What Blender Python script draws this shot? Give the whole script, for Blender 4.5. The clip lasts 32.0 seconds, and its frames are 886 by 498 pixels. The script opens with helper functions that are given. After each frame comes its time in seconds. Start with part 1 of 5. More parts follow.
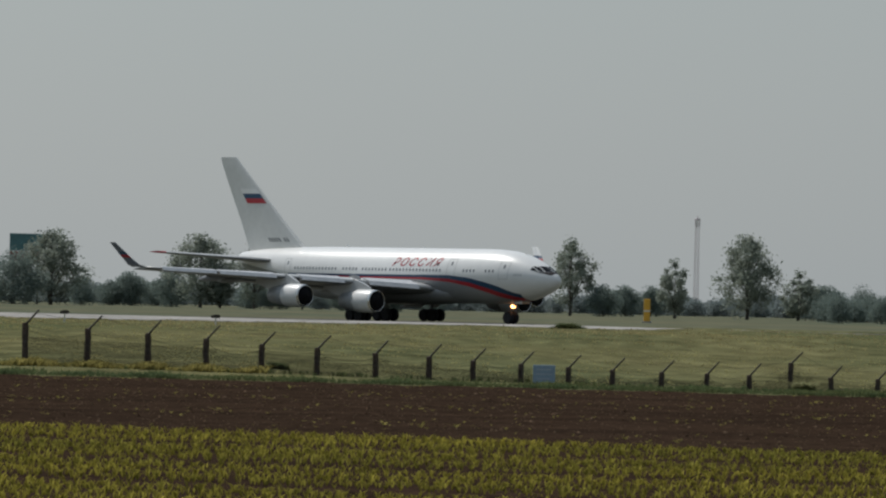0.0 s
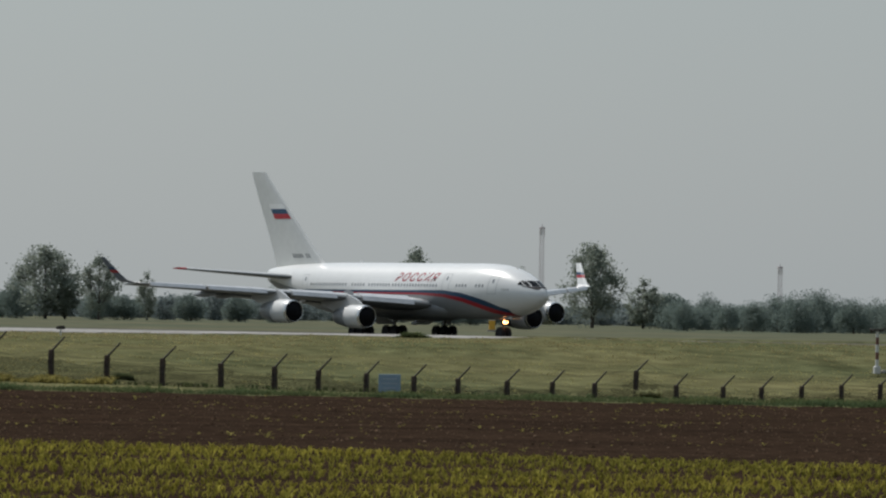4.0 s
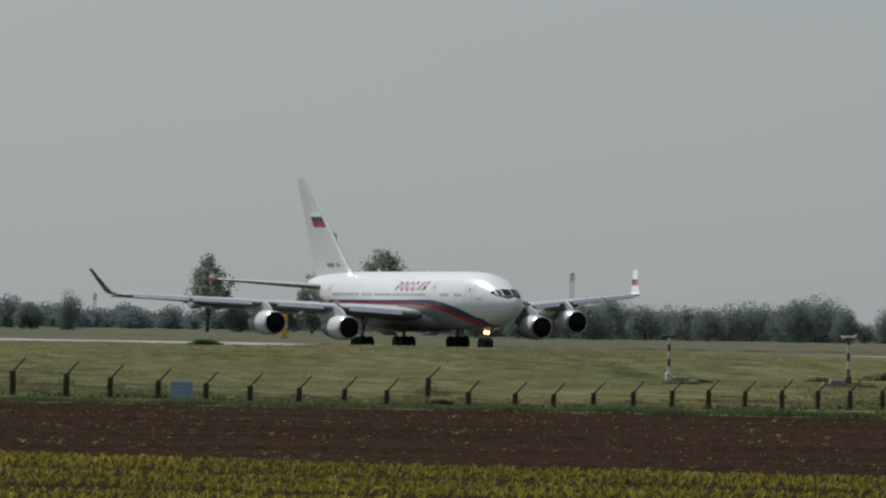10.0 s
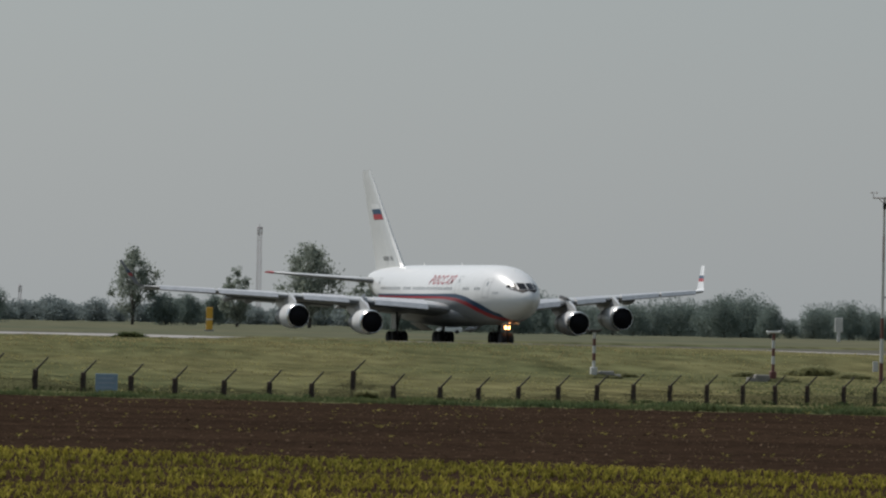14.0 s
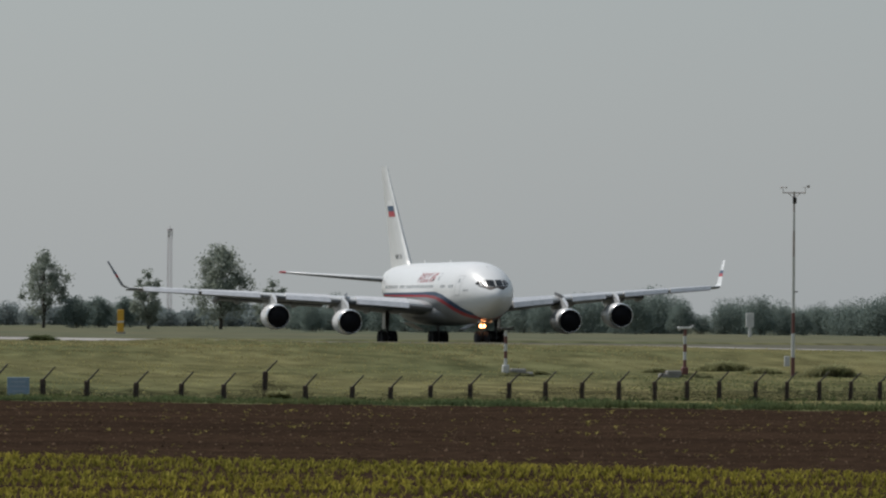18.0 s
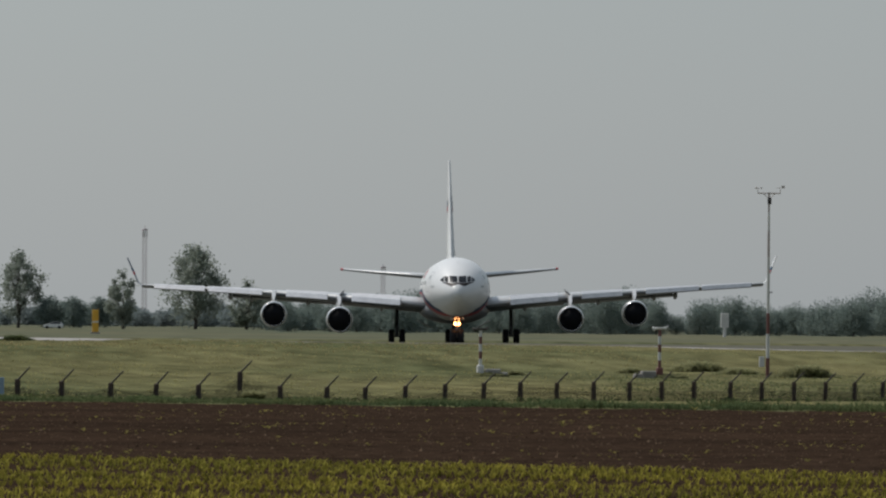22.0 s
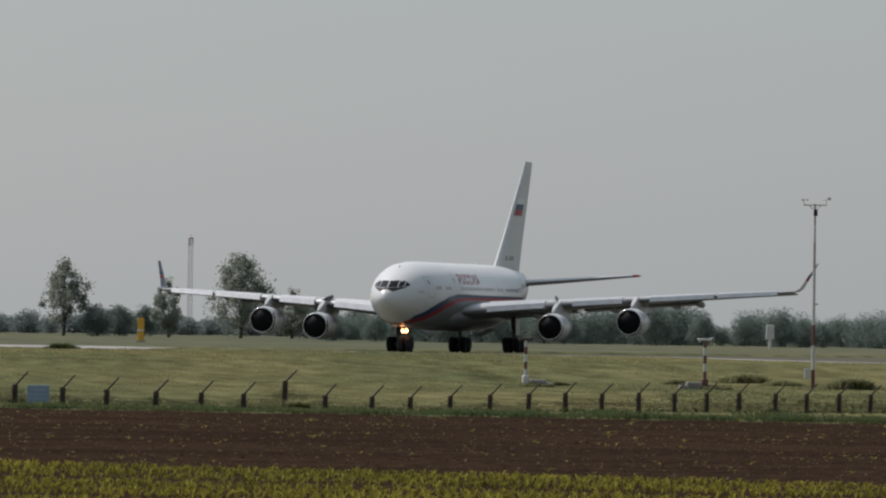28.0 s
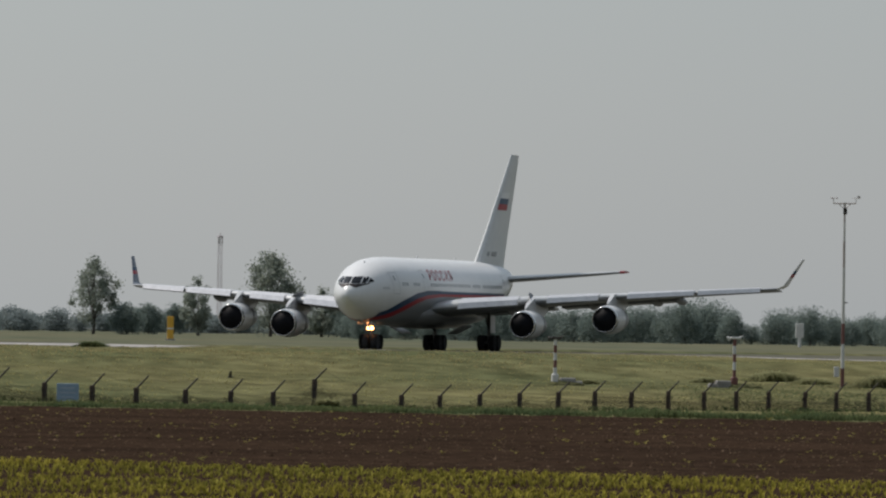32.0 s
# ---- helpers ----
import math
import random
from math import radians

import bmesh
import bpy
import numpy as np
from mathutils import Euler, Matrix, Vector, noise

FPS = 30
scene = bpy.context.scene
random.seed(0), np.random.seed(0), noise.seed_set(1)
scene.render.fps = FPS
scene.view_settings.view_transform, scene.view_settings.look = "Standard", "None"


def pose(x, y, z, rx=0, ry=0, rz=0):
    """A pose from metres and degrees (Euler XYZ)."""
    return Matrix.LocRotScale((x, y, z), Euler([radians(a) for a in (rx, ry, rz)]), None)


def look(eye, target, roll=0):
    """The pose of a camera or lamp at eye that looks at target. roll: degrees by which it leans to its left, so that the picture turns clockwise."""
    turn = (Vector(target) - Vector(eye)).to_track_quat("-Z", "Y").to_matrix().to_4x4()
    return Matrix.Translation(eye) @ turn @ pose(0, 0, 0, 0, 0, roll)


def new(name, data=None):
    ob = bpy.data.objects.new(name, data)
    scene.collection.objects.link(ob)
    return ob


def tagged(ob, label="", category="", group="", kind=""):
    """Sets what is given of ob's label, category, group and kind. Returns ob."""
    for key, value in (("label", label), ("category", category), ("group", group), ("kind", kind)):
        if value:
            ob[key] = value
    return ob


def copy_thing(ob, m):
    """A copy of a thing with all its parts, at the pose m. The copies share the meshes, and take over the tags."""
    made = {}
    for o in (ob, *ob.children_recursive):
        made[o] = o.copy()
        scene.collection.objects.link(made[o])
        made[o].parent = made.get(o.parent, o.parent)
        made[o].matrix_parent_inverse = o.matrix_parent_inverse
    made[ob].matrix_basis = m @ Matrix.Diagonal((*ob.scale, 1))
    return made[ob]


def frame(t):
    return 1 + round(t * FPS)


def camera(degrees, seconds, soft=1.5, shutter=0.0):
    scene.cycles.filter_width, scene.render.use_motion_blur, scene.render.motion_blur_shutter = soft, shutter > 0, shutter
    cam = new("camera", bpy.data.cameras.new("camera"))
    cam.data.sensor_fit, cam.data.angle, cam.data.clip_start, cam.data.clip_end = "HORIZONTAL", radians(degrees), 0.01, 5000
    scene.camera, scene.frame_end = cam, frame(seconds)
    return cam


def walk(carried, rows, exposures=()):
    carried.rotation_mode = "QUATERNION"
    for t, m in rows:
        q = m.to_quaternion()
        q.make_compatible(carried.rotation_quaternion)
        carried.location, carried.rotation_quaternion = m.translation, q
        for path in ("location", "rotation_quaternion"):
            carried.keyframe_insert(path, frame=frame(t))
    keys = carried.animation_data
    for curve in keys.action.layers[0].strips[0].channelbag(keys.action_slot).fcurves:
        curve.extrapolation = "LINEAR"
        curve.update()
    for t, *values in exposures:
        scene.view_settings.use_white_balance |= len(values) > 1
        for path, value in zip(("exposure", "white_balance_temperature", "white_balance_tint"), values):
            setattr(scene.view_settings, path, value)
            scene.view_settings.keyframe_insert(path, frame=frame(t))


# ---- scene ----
cam = camera(6.41, 32.0, soft=2.25)
EYE = 1.7
# seconds, yaw, pitch, roll of a camera that pans on its stand
ROWS = [
    (0.0, 0.0018, 0.4092, 1.263), (0.5, -0.0577, 0.4178, 1.157), (1.0, -0.1245, 0.4457, 0.811), (1.5, -0.1974, 0.4253, 0.764),
    (2.0, -0.3458, 0.4549, 0.818), (2.5, -0.5092, 0.4520, 1.082), (3.0, -0.6958, 0.4350, 0.910), (3.5, -0.9063, 0.4660, 0.883),
    (4.0, -1.1198, 0.4987, 0.946), (4.5, -1.2608, 0.4273, 1.372), (6.5, -1.7719, 0.5392, 0.728), (7.0, -1.9203, 0.4683, 0.796),
    (7.5, -1.9858, 0.4581, 0.548), (8.0, -2.1171, 0.4149, 0.676), (8.5, -2.2444, 0.3884, 0.718), (9.0, -2.3261, 0.4625, 0.756),
    (9.5, -2.4720, 0.5072, 0.749), (10.0, -2.6252, 0.5723, 0.916), (10.5, -2.7010, 0.6458, 0.918), (11.0, -2.7737, 0.6249, 0.810),
    (11.5, -2.7371, 0.5759, 1.048), (12.0, -2.8611, 0.5329, 0.871), (12.5, -2.8978, 0.5604, 0.874), (13.0, -2.9365, 0.5360, 1.065),
    (13.5, -3.0489, 0.5087, 1.152), (14.0, -3.1670, 0.5359, 1.138), (14.5, -3.2585, 0.4826, 1.101), (16.5, -3.6641, 0.5349, 0.697),
    (17.0, -3.7385, 0.4892, 0.549), (17.5, -3.8203, 0.4576, 0.479), (18.0, -3.8091, 0.5386, 0.470), (18.5, -3.7756, 0.5099, 0.547),
    (19.0, -3.7928, 0.5345, 0.655), (19.5, -3.6645, 0.4846, 0.367), (20.0, -3.7000, 0.4826, 0.484), (20.5, -3.8502, 0.4696, 0.416),
    (21.0, -3.8979, 0.5870, 0.520), (21.5, -3.9454, 0.5776, 0.455), (22.0, -3.9915, 0.5421, 0.502), (22.5, -3.9681, 0.6081, 0.531),
    (23.0, -4.0136, 0.6904, 0.662), (23.5, -3.9697, 0.7202, 0.641), (24.0, -3.8982, 0.7240, 0.620), (24.5, -3.9011, 0.6919, 0.484),
    (26.5, -3.8988, 0.7286, 0.331), (27.0, -3.8057, 0.7333, 0.601), (27.5, -3.7537, 0.6868, 0.557), (28.0, -3.6628, 0.6109, 0.798),
    (28.5, -3.6691, 0.6544, 0.672), (29.0, -3.6365, 0.6558, 0.716), (29.5, -3.5524, 0.6684, 0.653), (30.0, -3.5249, 0.7251, 0.728),
    (30.5, -3.5429, 0.6998, 0.719), (31.0, -3.4939, 0.6222, 0.693), (31.5, -3.4757, 0.5774, 0.797), (32.0, -3.4492, 0.5965, 0.807),
]
walk(cam, [(t, pose(0, 0, EYE, 90 + pitch, -roll, yaw)) for t, yaw, pitch, roll in ROWS],
     exposures=[(0.0, -0.06, 6500, 10), (1.0, 0.05, 6500, 10), (2.0, 0.06, 6500, 10), (4.0, 0.0, 6500, 10), (7.0, -0.06, 6510, 10.5), (9.0, 0.02, 6520, 10.5),
                (10.0, -0.08, 6530, 11), (13.0, -0.1, 6550, 11.5), (17.0, -0.05, 6550, 11.5), (19.0, 0.02, 6550, 11.5), (20.0, 0.0, 6550, 11.5), (22.0, -0.05, 6550, 11.5), (23.0, -0.21, 6550, 12),
                (24.0, -0.22, 6560, 12), (27.0, -0.10, 6620, 13), (28.0, 0.06, 6640, 13), (30.0, 0.0, 6640, 13), (32.0, 0.07, 6650, 13)])

# ---- light: hazy white sky, a veiled sun high on the left beyond the runway ----
SUN_AZ, SUN_EL = radians(-46), radians(52)      # from +y, clockwise positive
world = bpy.data.worlds.new("sky")
scene.world = world
world.use_nodes = True
wn, wl = world.node_tree.nodes, world.node_tree.links
sky = wn.new("ShaderNodeTexSky")
sky.sky_type, sky.sun_disc = "NISHITA", False
sky.sun_elevation, sky.sun_rotation = SUN_EL, SUN_AZ
sky.air_density, sky.dust_density, sky.ozone_density = 1.5, 0.6, 3.0
bg = wn["Background"]
bg.inputs["Strength"].default_value = 0.1
veil = wn.new("ShaderNodeMix")
veil.data_type = "RGBA"
veil.inputs["Factor"].default_value = 0.82
veil.inputs["B"].default_value = (3.12, 3.68, 4.16, 1)   # the high thin cloud that covers the whole sky
wl.new(sky.outputs[0], veil.inputs["A"])
# thin cloud scatters forwards: the sky is brightest about the sun and dims away from it
sun_dir = Vector((math.sin(SUN_AZ) * math.cos(SUN_EL), math.cos(SUN_AZ) * math.cos(SUN_EL), math.sin(SUN_EL)))
where = wn.new("ShaderNodeTexCoord")
toward = wn.new("ShaderNodeVectorMath")
toward.operation = "DOT_PRODUCT"
toward.inputs[1].default_value = sun_dir
glow = wn.new("ShaderNodeMath")
glow.operation = "MULTIPLY_ADD"
glow.inputs[1].default_value, glow.inputs[2].default_value = 0.72, 0.70
bright = wn.new("ShaderNodeVectorMath")
bright.operation = "SCALE"
wl.new(where.outputs["Generated"], toward.inputs[0])
wl.new(toward.outputs["Value"], glow.inputs[0])
wl.new(veil.outputs["Result"], bright.inputs[0])
wl.new(glow.outputs[0], bright.inputs["Scale"])
wl.new(bright.outputs[0], bg.inputs["Color"])
sun_data = bpy.data.lights.new("sun", "SUN")
sun_data.energy, sun_data.angle, sun_data.color = 2.9, radians(3.0), (1.0, 0.96, 0.90)
sun = new("sun", sun_data)
sun.matrix_world = look(tuple(sun_dir * 300), (0, 0, 0))


# ---- materials ----
def material(name, color, rough=0.6, metal=0.0, var=0.25, scale=1.0, stretch=(1, 1, 1), bump=0.0, spec=0.5, coat=0.0,
             second=None, fine=8.0, coords="Object", per_island=0.0):
    """Colour with two scales of variation; second: a colour that patches of the surface take."""
    m = bpy.data.materials.new(name)
    m.use_nodes = True
    n, l = m.node_tree.nodes, m.node_tree.links
    b = n["Principled BSDF"]
    b.inputs["Roughness"].default_value, b.inputs["Metallic"].default_value = rough, metal
    b.inputs["Specular IOR Level"].default_value, b.inputs["Coat Weight"].default_value = spec, coat
    tc = n.new("ShaderNodeTexCoord")
    mp = n.new("ShaderNodeMapping")
    mp.inputs["Scale"].default_value = stretch
    l.new(tc.outputs[coords], mp.inputs[0])
    big, small = n.new("ShaderNodeTexNoise"), n.new("ShaderNodeTexNoise")
    big.inputs["Scale"].default_value, small.inputs["Scale"].default_value = scale, scale * fine
    big.inputs["Detail"].default_value = small.inputs["Detail"].default_value = 5
    for t in (big, small):
        l.new(mp.outputs[0], t.inputs["Vector"])
    ramp = n.new("ShaderNodeMapRange")
    ramp.inputs["From Min"].default_value, ramp.inputs["From Max"].default_value = 0.35, 0.65
    l.new(big.outputs["Fac"], ramp.inputs["Value"])
    mix = n.new("ShaderNodeMix")
    mix.data_type = "RGBA"
    other = second or tuple(c * (1 - var) for c in color)
    mix.inputs["A"].default_value, mix.inputs["B"].default_value = (*color, 1), (*other, 1)
    l.new(ramp.outputs[0], mix.inputs["Factor"])
    val = n.new("ShaderNodeMapRange")
    val.inputs["From Min"].default_value, val.inputs["From Max"].default_value = 0.3, 0.7
    val.inputs["To Min"].default_value, val.inputs["To Max"].default_value = 1 - var, 1 + var
    l.new(small.outputs["Fac"], val.inputs["Value"])
    hsv = n.new("ShaderNodeHueSaturation")
    l.new(mix.outputs["Result"], hsv.inputs["Color"])
    last = val.outputs[0]
    if per_island:
        geo = n.new("ShaderNodeNewGeometry")
        isl = n.new("ShaderNodeMapRange")
        isl.inputs["To Min"].default_value, isl.inputs["To Max"].default_value = 1 - per_island, 1 + per_island
        l.new(geo.outputs["Random Per Island"], isl.inputs["Value"])
        mul = n.new("ShaderNodeMath")
        mul.operation = "MULTIPLY"
        l.new(last, mul.inputs[0])
        l.new(isl.outputs[0], mul.inputs[1])
        last = mul.outputs[0]
    l.new(last, hsv.inputs["Value"])
    l.new(hsv.outputs[0], b.inputs["Base Color"])
    if bump:
        bp = n.new("ShaderNodeBump")
        bp.inputs["Strength"].default_value = bump
        l.new(small.outputs["Fac"], bp.inputs["Height"])
        l.new(bp.outputs[0], b.inputs["Normal"])
    return m


def leaf_material(name, color, second, scale=0.3, odd=0.35, var=0.25):
    """Leaves let some light through."""
    m = material(name, color, rough=0.6, var=var, scale=scale, second=second, per_island=odd, spec=0.0)
    n, l = m.node_tree.nodes, m.node_tree.links
    b = n["Principled BSDF"]
    tr = n.new("ShaderNodeBsdfTranslucent")
    mx = n.new("ShaderNodeMixShader")
    mx.inputs[0].default_value = 0.5
    hsv = [x for x in n if x.type == "HUE_SAT"][0]
    l.new(hsv.outputs[0], tr.inputs["Color"])
    l.new(b.outputs[0], mx.inputs[1])
    l.new(tr.outputs[0], mx.inputs[2])
    l.new(mx.outputs[0], n["Material Output"].inputs["Surface"])
    return m


SOIL = material("ploughed_soil", (0.043, 0.0275, 0.0185), 0.95, var=0.55, scale=0.22, stretch=(0.55, 1.6, 1), second=(0.027, 0.0178, 0.0125), bump=0.4, fine=22, spec=0.0)
CRUMB = material("dry_soil_crumb", (0.15, 0.105, 0.070), 0.95, var=0.4, scale=1.5, second=(0.055, 0.032, 0.020), spec=0.0, per_island=0.5)
GRASS = material("mown_grass", (0.146, 0.134, 0.065), 0.9, var=0.42, scale=0.06, stretch=(0.7, 0.09, 1), second=(0.086, 0.095, 0.047), fine=14, spec=0.0)
FIELD = material("far_green_field", (0.102, 0.114, 0.078), 0.95, var=0.25, scale=0.02, stretch=(1, 0.25, 1), second=(0.142, 0.136, 0.088), spec=0.0)
CONCRETE = material("worn_concrete", (0.40, 0.38, 0.36), 0.9, var=0.3, scale=0.12, second=(0.25, 0.24, 0.22), bump=0.05, spec=0.0)
ASPHALT = material("worn_asphalt", (0.128, 0.124, 0.098), 0.95, var=0.2, scale=0.08, second=(0.105, 0.104, 0.082), spec=0.0)
CORN_A = leaf_material("young_maize_leaf", (0.305, 0.265, 0.048), (0.208, 0.192, 0.040), 0.15, 0.5)
WEED = leaf_material("weed_leaf", (0.075, 0.108, 0.052), (0.115, 0.13, 0.055), 0.2)
TUFT = leaf_material("rank_grass_tuft", (0.37, 0.335, 0.155), (0.29, 0.275, 0.125), 0.05, 0.25)
STRAW = leaf_material("withered_grass", (0.38, 0.32, 0.165), (0.29, 0.255, 0.13), 0.05, 0.25)
SHRUB = leaf_material("shrub_leaf", (0.31, 0.305, 0.165), (0.24, 0.245, 0.125), 0.3, 0.2)
YELLOW_WEED = leaf_material("yellow_weed_leaf", (0.30, 0.255, 0.085), (0.22, 0.195, 0.065), 0.2)
DRY_GRASS = leaf_material("dry_grass_blade", (0.35, 0.318, 0.152), (0.285, 0.267, 0.125), 0.02)
# leaf colours lightened and greyed: the haze of distance is painted in
HAZED_LEAF = leaf_material("hazed_tree_leaf", (0.265, 0.30, 0.25), (0.295, 0.32, 0.27), 0.05, 0.06, 0.1)
HAZED_LEAF_FAR = leaf_material("hazed_dense_leaf", (0.20, 0.248, 0.222), (0.225, 0.265, 0.235), 0.03, 0.03, 0.05)
HAZED_LEAF_HEDGE = leaf_material("hazed_hedge_leaf", (0.23, 0.27, 0.265), (0.25, 0.285, 0.275), 0.03, 0.05)
BARK = material("bark", (0.10, 0.085, 0.07), 0.9, var=0.3, scale=0.8, bump=0.3)
POST = material("weathered_concrete_post", (0.060, 0.051, 0.045), 0.9, var=0.35, scale=2.5, bump=0.3, second=(0.095, 0.068, 0.055), spec=0.2)
NETTING = material("rusty_wire_netting", (0.022, 0.020, 0.017), 0.8, metal=0.1, var=0.3, scale=2, spec=0.2)
IRON = material("rusty_iron", (0.052, 0.043, 0.037), 0.75, metal=0.2, var=0.3, scale=4)
WHITE = material("white_aircraft_paint", (0.77, 0.77, 0.755), 0.31, var=0.03, scale=0.15, coat=0.04)
GREYP = material("grey_aircraft_paint", (0.58, 0.585, 0.58), 0.32, var=0.05, scale=0.3, coat=0.15)
SLAT = material("bare_metal_slat", (0.80, 0.77, 0.75), 0.30, metal=0.55, var=0.12, scale=1.5)
# dark grey that paints in the shade beneath wings, flaps and tail
UNDER_SHADE = material("underside_shade_grey", (0.21, 0.22, 0.23), 0.4, var=0.12, scale=0.5)
COWL = material("dull_cowl_paint", (0.36, 0.37, 0.375), 0.4, var=0.2, scale=0.8)
# grey belly paint, made darker so that it holds the wing's shade too
BELLY = material("belly_grey_with_shade", (0.26, 0.27, 0.28), 0.36, var=0.06, scale=0.3, coat=0.1)
FINP = material("silver_grey_paint", (0.64, 0.645, 0.625), 0.35, var=0.04, scale=0.2)
BLUE = material("blue_paint", (0.009, 0.055, 0.12), 0.45, var=0.06, scale=0.5)
RED = material("red_paint", (0.40, 0.016, 0.028), 0.45, var=0.08, scale=0.5)
SLATE = material("slate_grey_paint", (0.13, 0.15, 0.185), 0.4, var=0.08, scale=0.4)
SEAM = material("panel_seam", (0.50, 0.51, 0.51), 0.5, var=0.1, scale=1)
CABIN_GLASS = material("cabin_glass", (0.23, 0.24, 0.25), 0.15, var=0.15, scale=0.7, spec=0.6)
GLASS = material("dark_glass", (0.012, 0.013, 0.016), 0.22, var=0.1, scale=0.5, spec=0.12)
METAL = material("polished_lip", (0.72, 0.71, 0.69), 0.22, metal=0.95, var=0.05, scale=1)
STEEL = material("oily_steel", (0.16, 0.165, 0.17), 0.45, metal=0.6, var=0.2, scale=2)
MASK = material("anti_glare_paint", (0.030, 0.022, 0.021), 0.6, var=0.2, scale=1.5, spec=0.3)
# duct and fan near-black: the darkness inside the intakes is in the colour
DARK = material("dark_duct", (0.009, 0.009, 0.011), 0.6, var=0.2, scale=2, spec=0.1)
FAN = material("fan_recess_dark", (0.030, 0.034, 0.042), 0.5, var=0.2, scale=2, spec=0.3)
FEATHER = material("dark_feather", (0.022, 0.022, 0.024), 0.7, var=0.25, scale=6)
TYRE = material("tyre_rubber", (0.028, 0.028, 0.030), 0.85, var=0.25, scale=3)
YELLOW = material("yellow_paint", (0.80, 0.44, 0.05), 0.5, var=0.12, scale=0.8)
SIGNBLUE = material("faded_blue_board", (0.27, 0.37, 0.50), 0.6, var=0.12, scale=2)
SIGNTEXT = material("pale_blue_writing", (0.40, 0.47, 0.58), 0.6, var=0.1, scale=2)
POLERED = material("red_pole_paint", (0.20, 0.08, 0.07), 0.5, var=0.2, scale=2)
FADED = material("faded_red_pole_paint", (0.56, 0.49, 0.47), 0.6, var=0.2, scale=2)
POLEWHITE = material("white_pole_paint", (0.70, 0.69, 0.67), 0.5, var=0.12, scale=2)
LATTICE = material("pale_pinkish_mast", (0.56, 0.48, 0.50), 0.6, var=0.2, scale=0.3)
BOARD = material("board_teal", (0.10, 0.22, 0.24), 0.6, var=0.2, scale=0.3)
BOARD_RED = material("board_red", (0.25, 0.10, 0.085), 0.6, var=0.2, scale=0.3)
LAMP = bpy.data.materials.new("landing_lamp_glow")
LAMP.use_nodes = True
LAMP.node_tree.nodes["Principled BSDF"].inputs["Emission Color"].default_value = (1.0, 0.40, 0.13, 1)
LAMP.node_tree.nodes["Principled BSDF"].inputs["Emission Strength"].default_value = 12


# ---- building helpers ----
def link(name, verts, faces, mat, parent=None, label="", smooth=False, mats=None, index=None):
    me = bpy.data.meshes.new(name)
    me.from_pydata([tuple(v) for v in verts], [], [tuple(f) for f in faces])
    for m in (mats or [mat]):
        me.materials.append(m)
    if index is not None:
        me.polygons.foreach_set("material_index", index)
    if smooth:
        me.polygons.foreach_set("use_smooth", [True] * len(me.polygons))
    me.update()
    ob = new(name, me)
    if parent is not None:
        ob.parent = parent
    if label:
        tagged(ob, label)
    return ob


def part(name, bm, mat, parent=None, label="", smooth=False):
    bmesh.ops.recalc_face_normals(bm, faces=bm.faces)
    me = bpy.data.meshes.new(name)
    bm.to_mesh(me)
    bm.free()
    me.materials.append(mat)
    if smooth:
        me.polygons.foreach_set("use_smooth", [True] * len(me.polygons))
    ob = new(name, me)
    if parent is not None:
        ob.parent = parent
    if label:
        tagged(ob, label)
    return ob


def shade_underside(ob, mat):
    """Give the faces that look down a darker colour, which paints in their shade."""
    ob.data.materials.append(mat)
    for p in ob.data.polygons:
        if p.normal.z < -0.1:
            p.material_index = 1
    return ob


def box(bm, c, s, bevel=0.0, m=None):
    r = bmesh.ops.create_cube(bm, size=1)
    mat = (m or Matrix()) @ Matrix.Translation(c) @ Matrix.Diagonal((*s, 1))
    bmesh.ops.transform(bm, matrix=mat, verts=r["verts"])
    if bevel:
        edges = {e for v in r["verts"] for e in v.link_edges}
        bmesh.ops.bevel(bm, geom=list(edges), offset=bevel, segments=1, affect="EDGES")
    return bm


def tube(bm, a, b, ra, rb=None, n=10):
    a, b = Vector(a), Vector(b)
    rb = ra if rb is None else rb
    d = b - a
    m = Matrix.Translation((a + b) / 2) @ d.to_track_quat("Z", "Y").to_matrix().to_4x4()
    bmesh.ops.create_cone(bm, cap_ends=True, segments=n, radius1=ra, radius2=max(rb, 1e-4), depth=d.length, matrix=m)
    return bm


def loft(rings, close=True, caps=True):
    """A skin over rings of equally many points."""
    bm = bmesh.new()
    vs = [[bm.verts.new(p) for p in ring] for ring in rings]
    n = len(rings[0])
    for a, b in zip(vs, vs[1:]):
        for i in range(n if close else n - 1):
            j = (i + 1) % n
            bm.faces.new((a[i], a[j], b[j], b[i]))
    if caps:
        bm.faces.new(vs[0][::-1])
        bm.faces.new(vs[-1])
    return bm


def turned(profile, n=28, axis="x"):
    """A body of revolution about local x through (x, radius) pairs."""
    return [[(x, r * math.cos(2 * math.pi * i / n), r * math.sin(2 * math.pi * i / n)) for i in range(n)] for x, r in profile]


def smoothstep(t):
    t = np.clip(t, 0, 1)
    return t * t * (3 - 2 * t)


# ---- the lie of the land ----
FENCE_A, FENCE_DIR = (-10.4, 197.7), (math.cos(radians(62)), math.sin(radians(62)))
CROP_EDGE = lambda x: 99.4 - 0.81 * x
SOIL_EDGE = lambda x: 167.0 - 0.45 * np.clip(x, -60, 60)


RIDGE_Y = lambda x: np.interp(x, [-300, -25, 5, 20, 33, 52, 69, 110, 320], [690, 690, 684, 664, 632, 604, 587, 570, 520])


